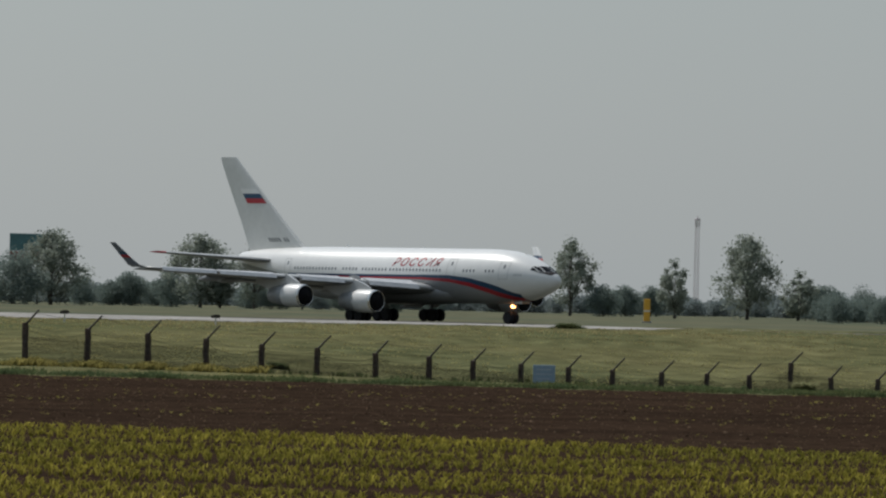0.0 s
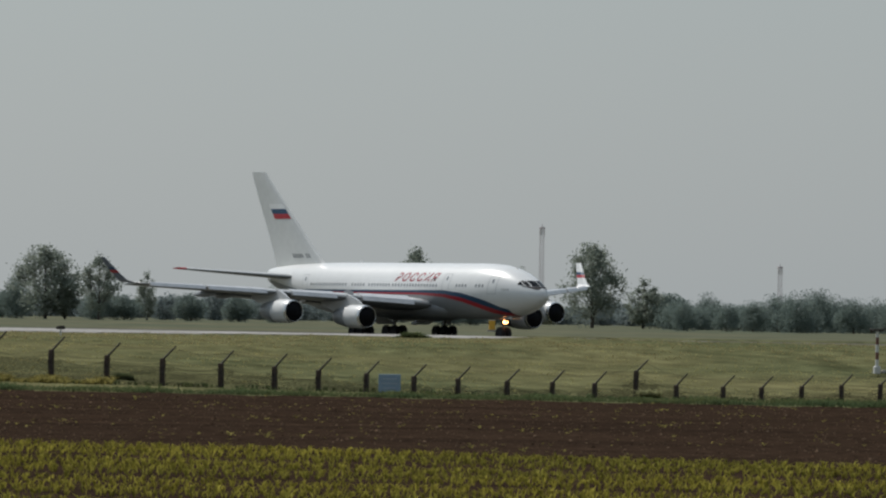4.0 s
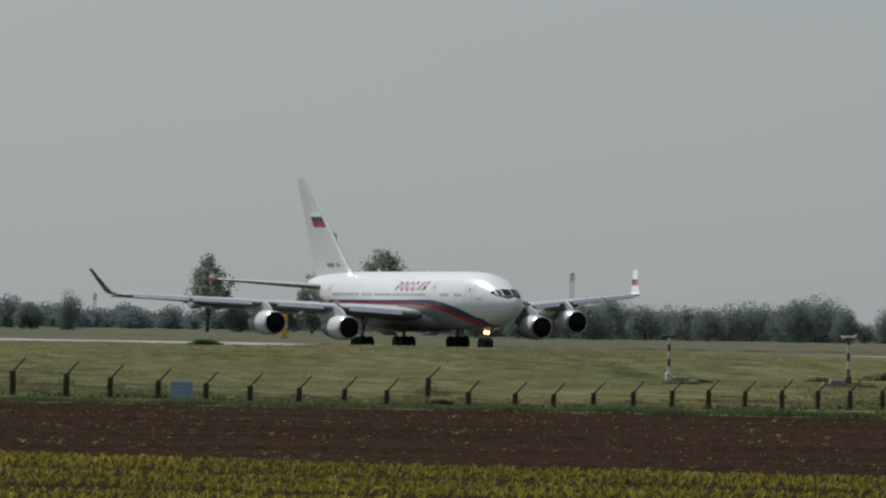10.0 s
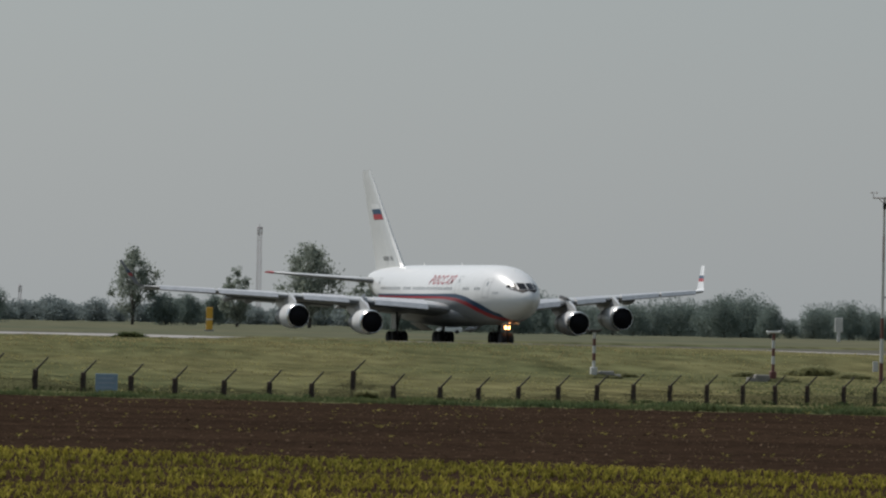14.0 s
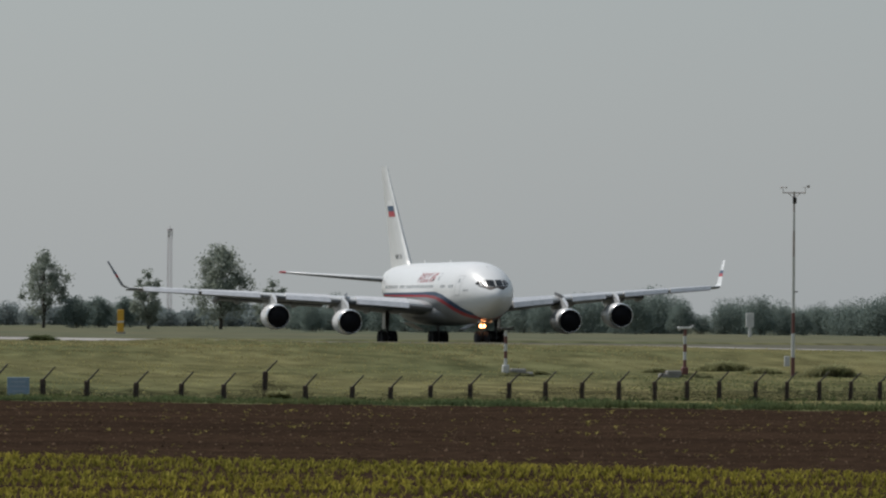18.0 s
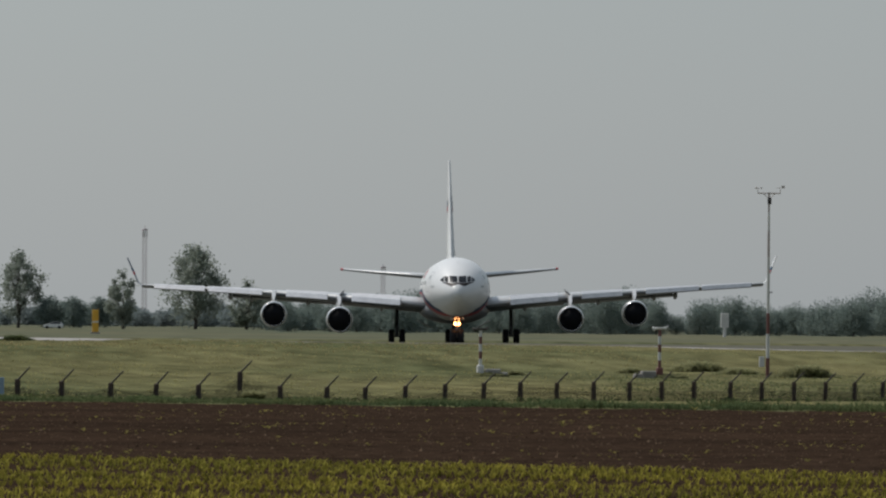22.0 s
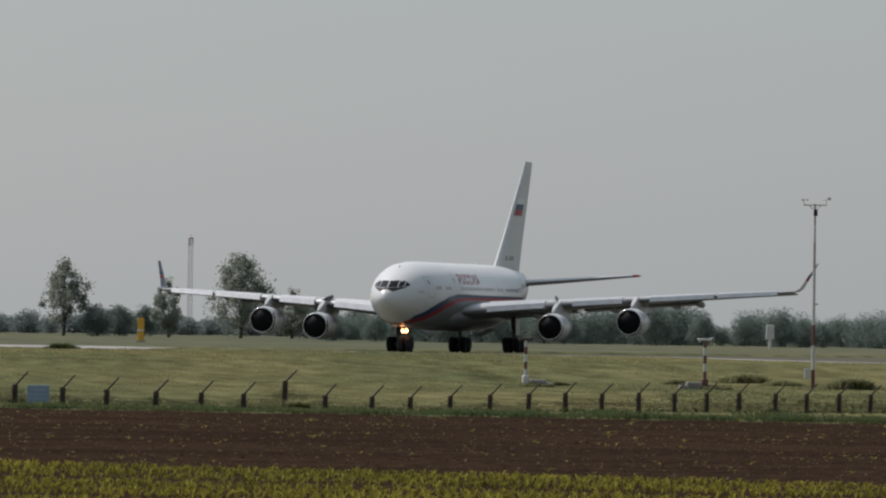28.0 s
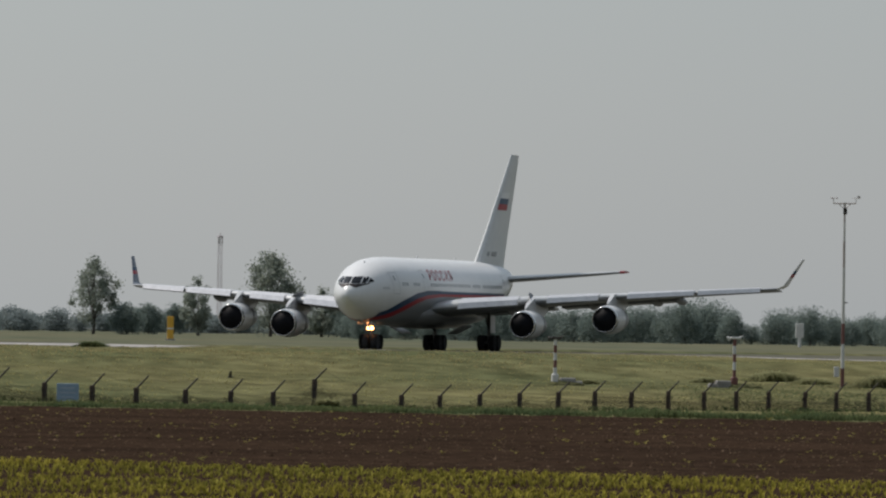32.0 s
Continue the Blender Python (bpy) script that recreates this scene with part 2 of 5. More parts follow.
def PAVE_NEAR(x):
    """The edge of the concrete towards the camera: broad at first, then a thin line on the crown; set by bearing to fit
    the camera's view.
    """
    x = np.asarray(x, float)
    yr = RIDGE_Y(x)
    bare = np.interp(14000 * x / yr, [-900, -600, -234, 60, 116, 265, 365, 480, 545, 640, 690, 760, 900, 1318, 1360, 1400, 1645],
                     [6.8, 6.8, 5.2, 3, 3.2, 4.4, 2.8, -2.5, -1.0, -0.6, -2.5, -0.8, -3, -3, 0.4, 2.2, 3.0])
    rough = 0.35 * np.sin(x * 2.3) + 0.3 * np.sin(x * 5.1 + 1) + 0.35 * np.sin(x * 0.77 + 2)
    return yr - 6.7 * bare * (1 + 0.22 * rough)


def land(x, y):
    """Height of the ground: level fields, a hollow along the fence, the crown of the pavement beyond the grass; shaped
    to fit the camera's view.
    """
    x, y = np.asarray(x, float), np.asarray(y, float)
    s = np.clip((x - FENCE_A[0]) / FENCE_DIR[0], -15, 105)
    yf = 197.7 + 1.88 * np.clip(x + 10.4, -20, 60)
    deep = np.interp(s, [0, 3, 12.5, 19, 27.5, 36, 55.6, 71.5, 92.6, 105], [0.02, 0.06, 0.20, 0.31, 0.43, 0.56, 0.75, 0.82, 0.94, 0.98])
    dip = smoothstep((y - SOIL_EDGE(x)) / (yf - SOIL_EDGE(x))) * (1 - smoothstep((y - 430) / 110))
    z = -deep * dip
    # the crown of the pavement, and the lower ground behind it on which the airliner rolls
    yr = RIDGE_Y(x)
    zr = EYE - yr * np.interp(14000 * x / yr, [-900, -600, -300, 0, 265, 365, 545, 640, 760, 900, 1100, 1318, 1645, 2200],
                              [29.5, 30, 30.7, 31, 31, 31.8, 32.8, 34, 35, 35.5, 36.5, 37.5, 42, 48]) / 14000
    side = smoothstep((x + 12) / 22) * (1 - smoothstep((x - 110) / 60))
    back = -0.1 + (0.1 + np.interp(y, [560, 690, 705, 731, 757, 800, 822, 842, 900], [0.03, 0.03, 0, -0.18, -0.46, -0.58, -0.5, -0.12, -0.1])) * side
    back = back * (1 - smoothstep((y - 900) / 60))
    z = z + (-0.05 - z) * smoothstep((y - yr + 130) / 80)
    z = np.where(y > yr - 50, -0.05 + (zr + 0.05) * np.clip((y - yr + 50) / 50, 0, 1), z)
    return np.where(y > yr, zr + (back - zr) * smoothstep((y - yr) / 34), z)


def ground():
    dense = np.radians(np.arange(-4.8, 9.2, 0.09))
    left = np.radians(np.concatenate([np.arange(-180, -30, 10), np.arange(-30, -5, 2.5)]))
    right = np.radians(np.concatenate([np.arange(10, 35, 2.5), np.arange(35, 180, 10)]))
    ang = np.concatenate([left, dense, right])
    rings = np.concatenate([[0.5, 4, 12, 25, 40, 52], np.arange(60, 182, 0.33), np.arange(182, 300, 2), np.arange(300, 560, 5), np.arange(560, 920, 4), np.geomspace(925, 4800, 40)])
    A, R = np.meshgrid(ang, rings, indexing="xy")
    X, Y = R * np.sin(A), R * np.cos(A)
    Z = land(X, Y)
    rng = np.random.RandomState(3)
    soil = (Y < SOIL_EDGE(X) - 1) & (R > 60) & (R < 182)
    Z = Z + np.where(soil, rng.normal(0, 0.007, Z.shape), 0)
    field = (Y >= SOIL_EDGE(X)) & (R < 560)
    Z = Z + np.where(field, rng.normal(0, 0.006, Z.shape), 0)
    nr, na = X.shape
    verts = np.stack([X, Y, Z], -1).reshape(-1, 3)
    i = np.arange(nr - 1)[:, None] * na + np.arange(na)[None, :]
    j = np.arange(nr - 1)[:, None] * na + (np.arange(na)[None, :] + 1) % na
    faces = np.stack([i, j, j + na, i + na], -1).reshape(-1, 4)
    cx, cy = verts[faces].mean(1)[:, 0], verts[faces].mean(1)[:, 1]
    wob = 0.8 * np.sin(cx * 1.7) + 0.6 * np.sin(cx * 4.1 + 1)
    r = np.hypot(cx, cy)
    index = np.where(cy < SOIL_EDGE(cx) + wob, 0, 1)
    index = np.where((cy < 0) & (r > 200), 1, index)
    index = np.where(r > 850, 2, index)
    faces = faces.tolist() + [list(range(na))[::-1]]
    index = np.append(index, 0)
    ob = link("ground", verts.tolist(), faces, None, smooth=False, mats=[SOIL, GRASS, FIELD], index=index.astype(np.int32))
    return tagged(ob, "ploughed brown soil, mown airfield grass and flat far fields", "ground", kind="structure")


def taxiway():
    """The pale concrete on which the airliner turns; its crown hides the ground behind it."""
    xs = np.concatenate([np.arange(-240, -60, 10), np.arange(-60, 130, 0.6), np.arange(130, 320, 20)])
    near = PAVE_NEAR(xs)
    ridge = RIDGE_Y(xs)
    far = np.interp(xs, [-240, -60, -30, -22, -12, 8, 12, 15, 21, 33, 49, 60, 110, 320], [840, 840, 850, 880, 890, 858, 848, 834, 824, 818, 814, 812, 810, 800])
    slope, rest = 6, 30
    verts, faces, kinds = [], [], []
    for x, a, r, b in zip(xs, near, ridge, far):
        ys = np.concatenate([np.linspace(a, max(a, r) + 1, slope, endpoint=False), np.linspace(max(a, r) + 1, b, rest)])
        verts += [(x, y, z + 0.03) for y, z in zip(ys, land(np.full(len(ys), x), ys))]
        verts.append((x, a, float(land(x, a)) - 0.2))
    m = slope + rest + 1
    for i in range(len(xs) - 1):
        for k in range(m - 2):
            faces.append((i * m + k, (i + 1) * m + k, (i + 1) * m + k + 1, i * m + k + 1))
            kinds.append(0 if k < slope and near[i] < ridge[i] else 1)
        faces.append((i * m + m - 1, (i + 1) * m + m - 1, (i + 1) * m, i * m))
        kinds.append(0)
    ob = link("taxiway", verts, faces, None, smooth=True, mats=[CONCRETE, ASPHALT], index=kinds)
    return tagged(ob, "worn grey taxiway with a pale concrete shoulder", "taxiway", kind="structure")


def spot(u, v=None, d=None, z=None):
    """A place from its bearing u and dip v, both in 1/14000 rad, and its distance, or the height z at that dip."""
    if d is None:
        d = (EYE - z) * 14000 / v
    a = u / 14000
    return Vector((d * math.sin(a), d * math.cos(a), EYE - d * (v or 0) / 14000))


# ---- the airliner: x ahead, y to port, z up from the wheels' ground ----
STATIONS = [  # x, height of the axis, half width, half height
    (26.8, 4.42, 0.038, 0.04), (26.66, 4.42, 0.342, 0.36), (26.24, 4.43, 0.741, 0.75), (25.58, 4.46, 1.159, 1.13), (24.73, 4.52, 1.577, 1.52), (23.78, 4.59, 1.948, 1.88),
    (22.65, 4.68, 2.306, 2.25), (21.32, 4.77, 2.6, 2.55), (19.8, 4.82, 2.835, 2.75), (17.8, 4.85, 3, 2.85), (15.5, 4.86, 3.04, 2.87), (10, 4.86, 3.04, 2.87),
    (4, 4.86, 3.04, 2.87), (-3, 4.86, 3.04, 2.87), (-7, 4.88, 3.04, 2.85), (-10, 4.97, 2.94, 2.75), (-13, 5.17, 2.68, 2.49), (-16, 5.45, 2.26, 2.12),
    (-19, 5.77, 1.68, 1.66), (-21.5, 6.04, 1.12, 1.2), (-23.3, 6.26, 0.62, 0.76), (-24, 6.34, 0.25, 0.32)]


def hull(x):
    xs = [s[0] for s in STATIONS][::-1]
    return [float(np.interp(x, xs, [s[k] for s in STATIONS][::-1])) for k in (1, 2, 3)]


def on_hull(x, z, side, proud=0.015):
    """The point of the skin at station x and height z."""
    zc, w, h = hull(x)
    s = max(-0.999, min(0.999, (z - zc) / h))
    c = math.sqrt(1 - s * s)
    return (x, side * (w * c + proud * c), z + proud * s)


def skin_strip(xs, low, high, side, rows=3, proud=0.015):
    """A sheet laid on the skin between two curves of height."""
    bm = bmesh.new()
    grid = [[bm.verts.new(on_hull(x, low(x) + (high(x) - low(x)) * k / rows, side, proud)) for k in range(rows + 1)] for x in xs]
    for a, b in zip(grid, grid[1:]):
        for k in range(rows):
            bm.faces.new((a[k], a[k + 1], b[k + 1], b[k]) if side < 0 else (a[k], b[k], b[k + 1], a[k + 1]))
    return bm


def foil(le, te, z, thick, y, n=9, droop=0.0):
    """A closed wing section from leading to trailing edge at span y."""
    c = le - te
    up, lo = [], []
    for i in range(n + 1):
        t = 0.5 - 0.5 * math.cos(math.pi * i / n)
        h = 5 * thick * c * (0.2969 * math.sqrt(t) - 0.126 * t - 0.3516 * t * t + 0.2843 * t ** 3 - 0.1015 * t ** 4)
        zz = z - droop * t
        up.append((le - c * t, y, zz + h))
        lo.append((le - c * t, y, zz - h * 0.75))
    return up + lo[-2:0:-1]


def wing_z(y):
    return 3.30 + 2.12 * ((y - 2.0) / 26.8) ** 0.80


def wing_le(y):
    return min(11.7 - (y - 3.0) * 0.655, 10.5)


def wing_te(y):
    return -2.3 - 0.04 * (y - 3) if y < 10.5 else -2.6 - (y - 10.5) * 0.285


def cheat(x):
    """Middle height of the stripe along the hull."""
    return float(np.interp(x, [-13, 0, 9, 13, 16, 18.4, 20.3, 21.9, 23.1], [4.72, 4.68, 4.68, 4.56, 4.22, 3.70, 3.18, 2.76, 2.62]))


def aircraft():
    root = new("airliner")
    rings = []
    n = 40
    for x, zc, w, h in STATIONS:
        rings.append([(x, w * math.cos(2 * math.pi * i / n), zc + h * math.sin(2 * math.pi * i / n)) for i in range(n)])
    fuselage = part("fuselage", loft(rings), WHITE, root, "glossy white fuselage", smooth=True)
    belly = [[(x, w * math.cos(a), 3.1 + hgt * math.sin(a)) for a in [2 * math.pi * i / 24 for i in range(24)]]
             for x, w, hgt in [(13.6, 1.2, 0.5), (12.2, 2.4, 1.05), (9, 3.15, 1.3), (3, 3.3, 1.38), (-3, 3.2, 1.3), (-6, 2.6, 1.05), (-8, 1.4, 0.5)]]
    part("wing_fairing", loft(belly), BELLY, root, "grey belly fairing with the wing's shade in its colour", smooth=True)
    for side in (-1, 1):
        bm = bmesh.new()
        grid = []
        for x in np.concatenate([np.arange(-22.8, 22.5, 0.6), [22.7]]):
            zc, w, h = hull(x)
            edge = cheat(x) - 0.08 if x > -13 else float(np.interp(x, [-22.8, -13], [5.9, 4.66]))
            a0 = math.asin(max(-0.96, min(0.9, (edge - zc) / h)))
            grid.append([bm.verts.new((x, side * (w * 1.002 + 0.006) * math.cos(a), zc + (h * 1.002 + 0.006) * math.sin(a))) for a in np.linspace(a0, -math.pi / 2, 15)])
        for a, b in zip(grid, grid[1:]):
            for k in range(14):
                bm.faces.new((a[k], a[k + 1], b[k + 1], b[k]) if side > 0 else (a[k], b[k], b[k + 1], a[k + 1]))
        part("belly_paint", bm, BELLY, fuselage, "grey painted belly, darkened to hold shade", smooth=True)
    # stripes
    for side in (-1, 1):
        xs = np.arange(-13, 22.9, 0.4)
        grow = lambda x: float(np.interp(x, [-13, 8, 14, 20, 23.2], [0.15, 0.21, 0.36, 0.56, 0.30]))
        part("blue_stripe", skin_strip(xs, cheat, lambda x: cheat(x) + grow(x) * 1.15, side), BLUE, fuselage, "dark blue stripe", smooth=True)
        part("red_stripe", skin_strip(xs, lambda x: cheat(x) - grow(x), cheat, side), RED, fuselage, "red stripe", smooth=True)
        # cabin windows
        for a, b in ((-11.8, -4.6), (-3.8, -1.6), (-0.7, 3.0), (3.65, 11.6), (15.1, 17.0), (18.4, 19.8)):
            for x in np.arange(a, b, 0.52):
                part("cabin_window", skin_strip([x, x + 0.23], lambda q: 5.30, lambda q: 5.58, side, 1, 0.012), CABIN_GLASS, fuselage)
        # doors, drawn by their seams
        for x, w, lo, hi in ((-13.6, 1.0, 4.9, 6.4), (12.6, 1.2, 4.9, 6.6), (20.3, 1.2, 4.65, 6.35)):
            bm = bmesh.new()
            for x0, x1, z0, z1 in ((x, x + 0.05, lo, hi), (x + w, x + w + 0.05, lo, hi), (x, x + w + 0.05, hi, hi + 0.05), (x, x + w + 0.05, lo - 0.05, lo)):
                g = [[bm.verts.new(on_hull(xx, z0 + (z1 - z0) * k / 6, side, 0.012)) for k in range(7)] for xx in (x0, x1)]
                for k in range(6):
                    bm.faces.new((g[0][k], g[0][k + 1], g[1][k + 1], g[1][k]))
            door = part("cabin_door", bm, SEAM, fuselage, "white door with grey seams")
            part("door_window", skin_strip([x + 0.42 * w, x + 0.42 * w + 0.26], lambda q: hi - 0.62, lambda q: hi - 0.24, side, 1, 0.012), CABIN_GLASS, door)
        # lettering
        cu = bpy.data.curves.new("lettering", "FONT")
        cu.body, cu.size, cu.shear, cu.space_character, cu.offset = "РОССИЯ", 1.35, 0.4, 1.3, 0.012
        tmp = bpy.data.objects.new("tmp", cu)
        scene.collection.objects.link(tmp)
        me = bpy.data.meshes.new_from_object(tmp.evaluated_get(bpy.context.evaluated_depsgraph_get()))
        scene.collection.objects.unlink(tmp)
        bm = bmesh.new()
        bm.from_mesh(me)
        bmesh.ops.triangulate(bm, faces=bm.faces)
        wx = [v.co.x for v in bm.verts]
        wy = [v.co.y for v in bm.verts]
        for v in bm.verts:
            f = (v.co.x - min(wx)) / (max(wx) - min(wx))
            g = (v.co.y - min(wy)) / (max(wy) - min(wy))
            x = 3.9 + 7.7 * f if side < 0 else 11.6 - 7.7 * f
            v.co = on_hull(x, 5.82 + 0.90 * g, side, 0.02)
        part("lettering", bm, RED, fuselage, "red slanted capital letters")
    # flight deck glazing
    def nose_skin(y, z, proud=0.02):
        """The point of the nose skin at that width and height."""
        lo, hi = 15.0, 26.8
        for _ in range(40):
            mid = (lo + hi) / 2
            zc, w, h = hull(mid)
            if (y / w) ** 2 + ((z - zc) / h) ** 2 < 1:
                lo = mid
            else:
                hi = mid
        return (lo + proud, y * (1 + proud * 0.5), z + proud * 0.6)

    def nose_sheet(name, corners, mat, label, n=5):
        (ya, za0, za1), (yb, zb0, zb1) = corners
        bm = bmesh.new()
        g = []
        for k in range(n + 1):
            f = k / n
            y, z0, z1 = ya + (yb - ya) * f, za0 + (zb0 - za0) * f, za1 + (zb1 - za1) * f
            g.append([bm.verts.new(nose_skin(y, z0 + (z1 - z0) * j / n)) for j in range(n + 1)])
        for p, q in zip(g, g[1:]):
            for j in range(n):
                bm.faces.new((p[j], p[j + 1], q[j + 1], q[j]))
        part(name, bm, mat, fuselage, label, smooth=True)

    for side in (-1, 1):
        for pane in (((0.05, 5.44, 5.98), (0.74, 5.42, 6.02)), ((0.83, 5.45, 6.02), (1.10, 5.46, 5.74)), ((0.99, 5.84, 6.02), (1.17, 5.50, 5.96)), ((1.24, 5.50, 5.94), (1.53, 5.58, 5.66))):
            nose_sheet("windshield", [(side * y, a_, b_) for y, a_, b_ in pane], GLASS, "dark cockpit pane")
        for band in (((0.0, 5.28, 5.40), (0.58, 5.06, 5.38)), ((0.58, 5.06, 5.38), (1.00, 5.26, 5.41)), ((1.00, 5.26, 5.41), (1.38, 5.42, 5.48))):
            nose_sheet("glare_band", [(side * y, a_, b_) for y, a_, b_ in band], MASK, "dark anti-glare paint under the cockpit panes")
        for k in range(4):
            x = 23.2 - 0.26 * k
            part("type_bar", skin_strip([x - 0.16, x], lambda q: 4.98, lambda q: 5.16, side, 1, 0.015), SEAM, fuselage, "small grey bar")
    # wings
    for side in (-1, 1):
        ys = [2.0, 4, 6, 8, 10.5, 13, 16, 19, 22, 25, 27.4, 28.8]
        rings = [foil(wing_le(y), wing_te(y), wing_z(y), 0.125 - 0.03 * (y / 28.8), side * y, droop=0.25) for y in ys]
        wing = shade_underside(part("wing", loft(rings), GREYP, root, "swept pale grey wing with shade in its underside colour", smooth=True), UNDER_SHADE)
        wl_rings = []
        for f in (0.0, 0.15, 0.4, 0.7, 1.0):
            y = 28.8 + (0.35 * min(1, f / 0.15) if f < 0.15 else 0.35 + 1.05 * (f - 0.15) / 0.85)
            z = wing_z(28.8) + (0.25 * f / 0.15 if f < 0.15 else 0.25 + 2.3 * (f - 0.15) / 0.85)
            le = wing_le(28.8) - 0.8 * min(1, f * 5) - 2.95 * f
            te = wing_te(28.8) - 2.05 * f
            c = le - te
            wl_rings.append([(le, side * y, z), (le - 0.3 * c, side * (y + 0.08), z), (te, side * y, z), (le - 0.3 * c, side * (y - 0.08), z)])
        let = part("winglet", loft(wl_rings), WHITE if side > 0 else SLATE, wing, "winglet with blue and red bands")
        for f0, f1, m_ in ((0.53, 0.64, BLUE), (0.42, 0.53, RED)):
            rr = []
            for f in (f0, f1):
                y = 28.8 + 0.35 + 1.05 * (f - 0.15) / 0.85
                z = wing_z(28.8) + 0.25 + 2.3 * (f - 0.15) / 0.85
                le = wing_le(28.8) - 0.8 - 2.95 * f + 0.03
                te = wing_te(28.8) - 2.05 * f - 0.03
                c = le - te
                rr.append([(le, side * y, z), (le - 0.3 * c, side * (y + 0.11), z), (te, side * y, z), (le - 0.3 * c, side * (y - 0.11), z)])
            part("winglet_band", loft(rr), m_, wing, "blue band" if m_ is BLUE else "red band")
        # slats and flaps
        for y0, y1 in ((5.0, 9.4), (11.6, 15.4), (17.6, 22.6), (22.9, 27.6)):
            rr = []
            for y in np.linspace(y0, y1, 4):
                le, z = wing_le(y), wing_z(y)
                c = le - wing_te(y)
                t = 0.125 - 0.03 * y / 28.8
                rr.append([(le + 0.30, side * y, z - 0.22), (le + 0.06, side * y, z + 0.08 + 0.12 * t * c), (le - 0.09 * c, side * y, z + 0.05 + 0.42 * t * c), (le - 0.05 * c, side * y, z - 0.05), (le - 0.02, side * y, z - 0.30)])
            shade_underside(part("slat", loft(rr), SLAT, wing, "bright bare metal slat"), UNDER_SHADE)
        for y0, y1 in ((3.4, 10.2), (10.8, 20.4)):
            rr = []
            for y in (y0, (y0 + y1) / 2, y1):
                te, z = wing_te(y), wing_z(y) - 0.25
                c = (wing_le(y) - te) * 0.2
                rr.append([(te + c * 0.55, side * y, z + 0.14), (te - 0.42 * c, side * y, z - 0.38), (te - 0.40 * c, side * y, z - 0.42), (te + c * 0.5, side * y, z - 0.28)])
            shade_underside(part("flap", loft(rr), GREYP, wing, "pale grey flap"), UNDER_SHADE)
        for y in (6.6, 13.4, 18.6, 20.6):
            te, z = wing_te(y), wing_z(y) - 0.45
            prof = [(te + 3.0, 0.03), (te + 2.3, 0.2), (te + 1.0, 0.30), (te - 0.3, 0.26), (te - 1.4, 0.03)]
            rr = [[(x, side * y + r * 0.7 * math.cos(2 * math.pi * i / 10), z - 0.05 * (te + 3 - x) + 1.2 * r * math.sin(2 * math.pi * i / 10)) for i in range(10)] for x, r in prof]
            part("flap_fairing", loft(rr), UNDER_SHADE, wing, smooth=True)
        # engines
        for y, zc, xi in ((10.5, 2.16, 10.1), (16.5, 2.66, 5.63)):
            m = Matrix.Translation((xi, side * y, zc))
            bm = loft(turned([(-0.06, 1.06), (-0.06, 1.08), (-0.12, 1.12), (-0.45, 1.18), (-1.2, 1.22), (-2.4, 1.20), (-2.75, 1.18), (-2.75, 1.10)]), caps=False)
            bmesh.ops.transform(bm, matrix=m, verts=bm.verts)
            nac = part("nacelle", bm, WHITE, root, "white engine cowling", smooth=True)
            bm = loft(turned([(-2.70, 1.10), (-2.78, 1.165), (-3.6, 1.08), (-4.9, 0.86), (-5.2, 0.78), (-5.22, 0.74), (-4.2, 0.72)]), caps=False)
            bmesh.ops.transform(bm, matrix=m, verts=bm.verts)
            part("reverser_cowl", bm, COWL, nac, "dull grey rear cowl", smooth=True)
            bm = bmesh.new()
            for k in range(10):
                a = 2 * math.pi * (k + 0.5) / 10
                box(bm, (-3.5, 0, 1.075), (0.5, 0.34, 0.05), 0.02, m=m @ Matrix.Rotation(a, 4, "X") @ Matrix.Rotation(-0.13, 4, "Y"))
            part("reverser_doors", bm, BELLY, nac, "darker reverser panels")
            bm = loft(turned([(-0.2, 1.015), (0.0, 1.03), (0.05, 1.065), (-0.02, 1.11), (-0.22, 1.165)]), caps=False)
            bmesh.ops.transform(bm, matrix=m, verts=bm.verts)
            part("intake_lip", bm, METAL, nac, "polished intake lip", smooth=True)
            bm = loft(turned([(-0.03, 1.022), (-0.3, 1.0), (-0.9, 0.98), (-1.0, 0.95), (-1.02, 0.05)]), caps=True)
            bmesh.ops.transform(bm, matrix=m, verts=bm.verts)
            part("intake_duct", bm, DARK, nac, "dark intake duct", smooth=True)
            bm = bmesh.new()
            for k in range(22):
                a = 2 * math.pi * k / 22
                box(bm, (-0.9, 0, 0.58), (0.10, 0.05, 0.68), m=Matrix.Translation((xi, side * y, zc)) @ Matrix.Rotation(a, 4, "X") @ Matrix.Rotation(0.0, 4, "Z"))
            part("fan", bm, FAN, nac, "dark fan blades")
            bm = loft(turned([(-0.55, 0.02), (-0.7, 0.16), (-1.0, 0.28)], 14))
            bmesh.ops.transform(bm, matrix=m, verts=bm.verts)
            part("spinner", bm, FAN, nac, smooth=True)
            bm = loft(turned([(-4.3, 0.5), (-5.0, 0.42), (-5.7, 0.10)], 14))
            bmesh.ops.transform(bm, matrix=m, verts=bm.verts)
            part("exhaust_cone", bm, STEEL, nac, smooth=True)
            top = wing_z(y) - 0.15
            rr = []
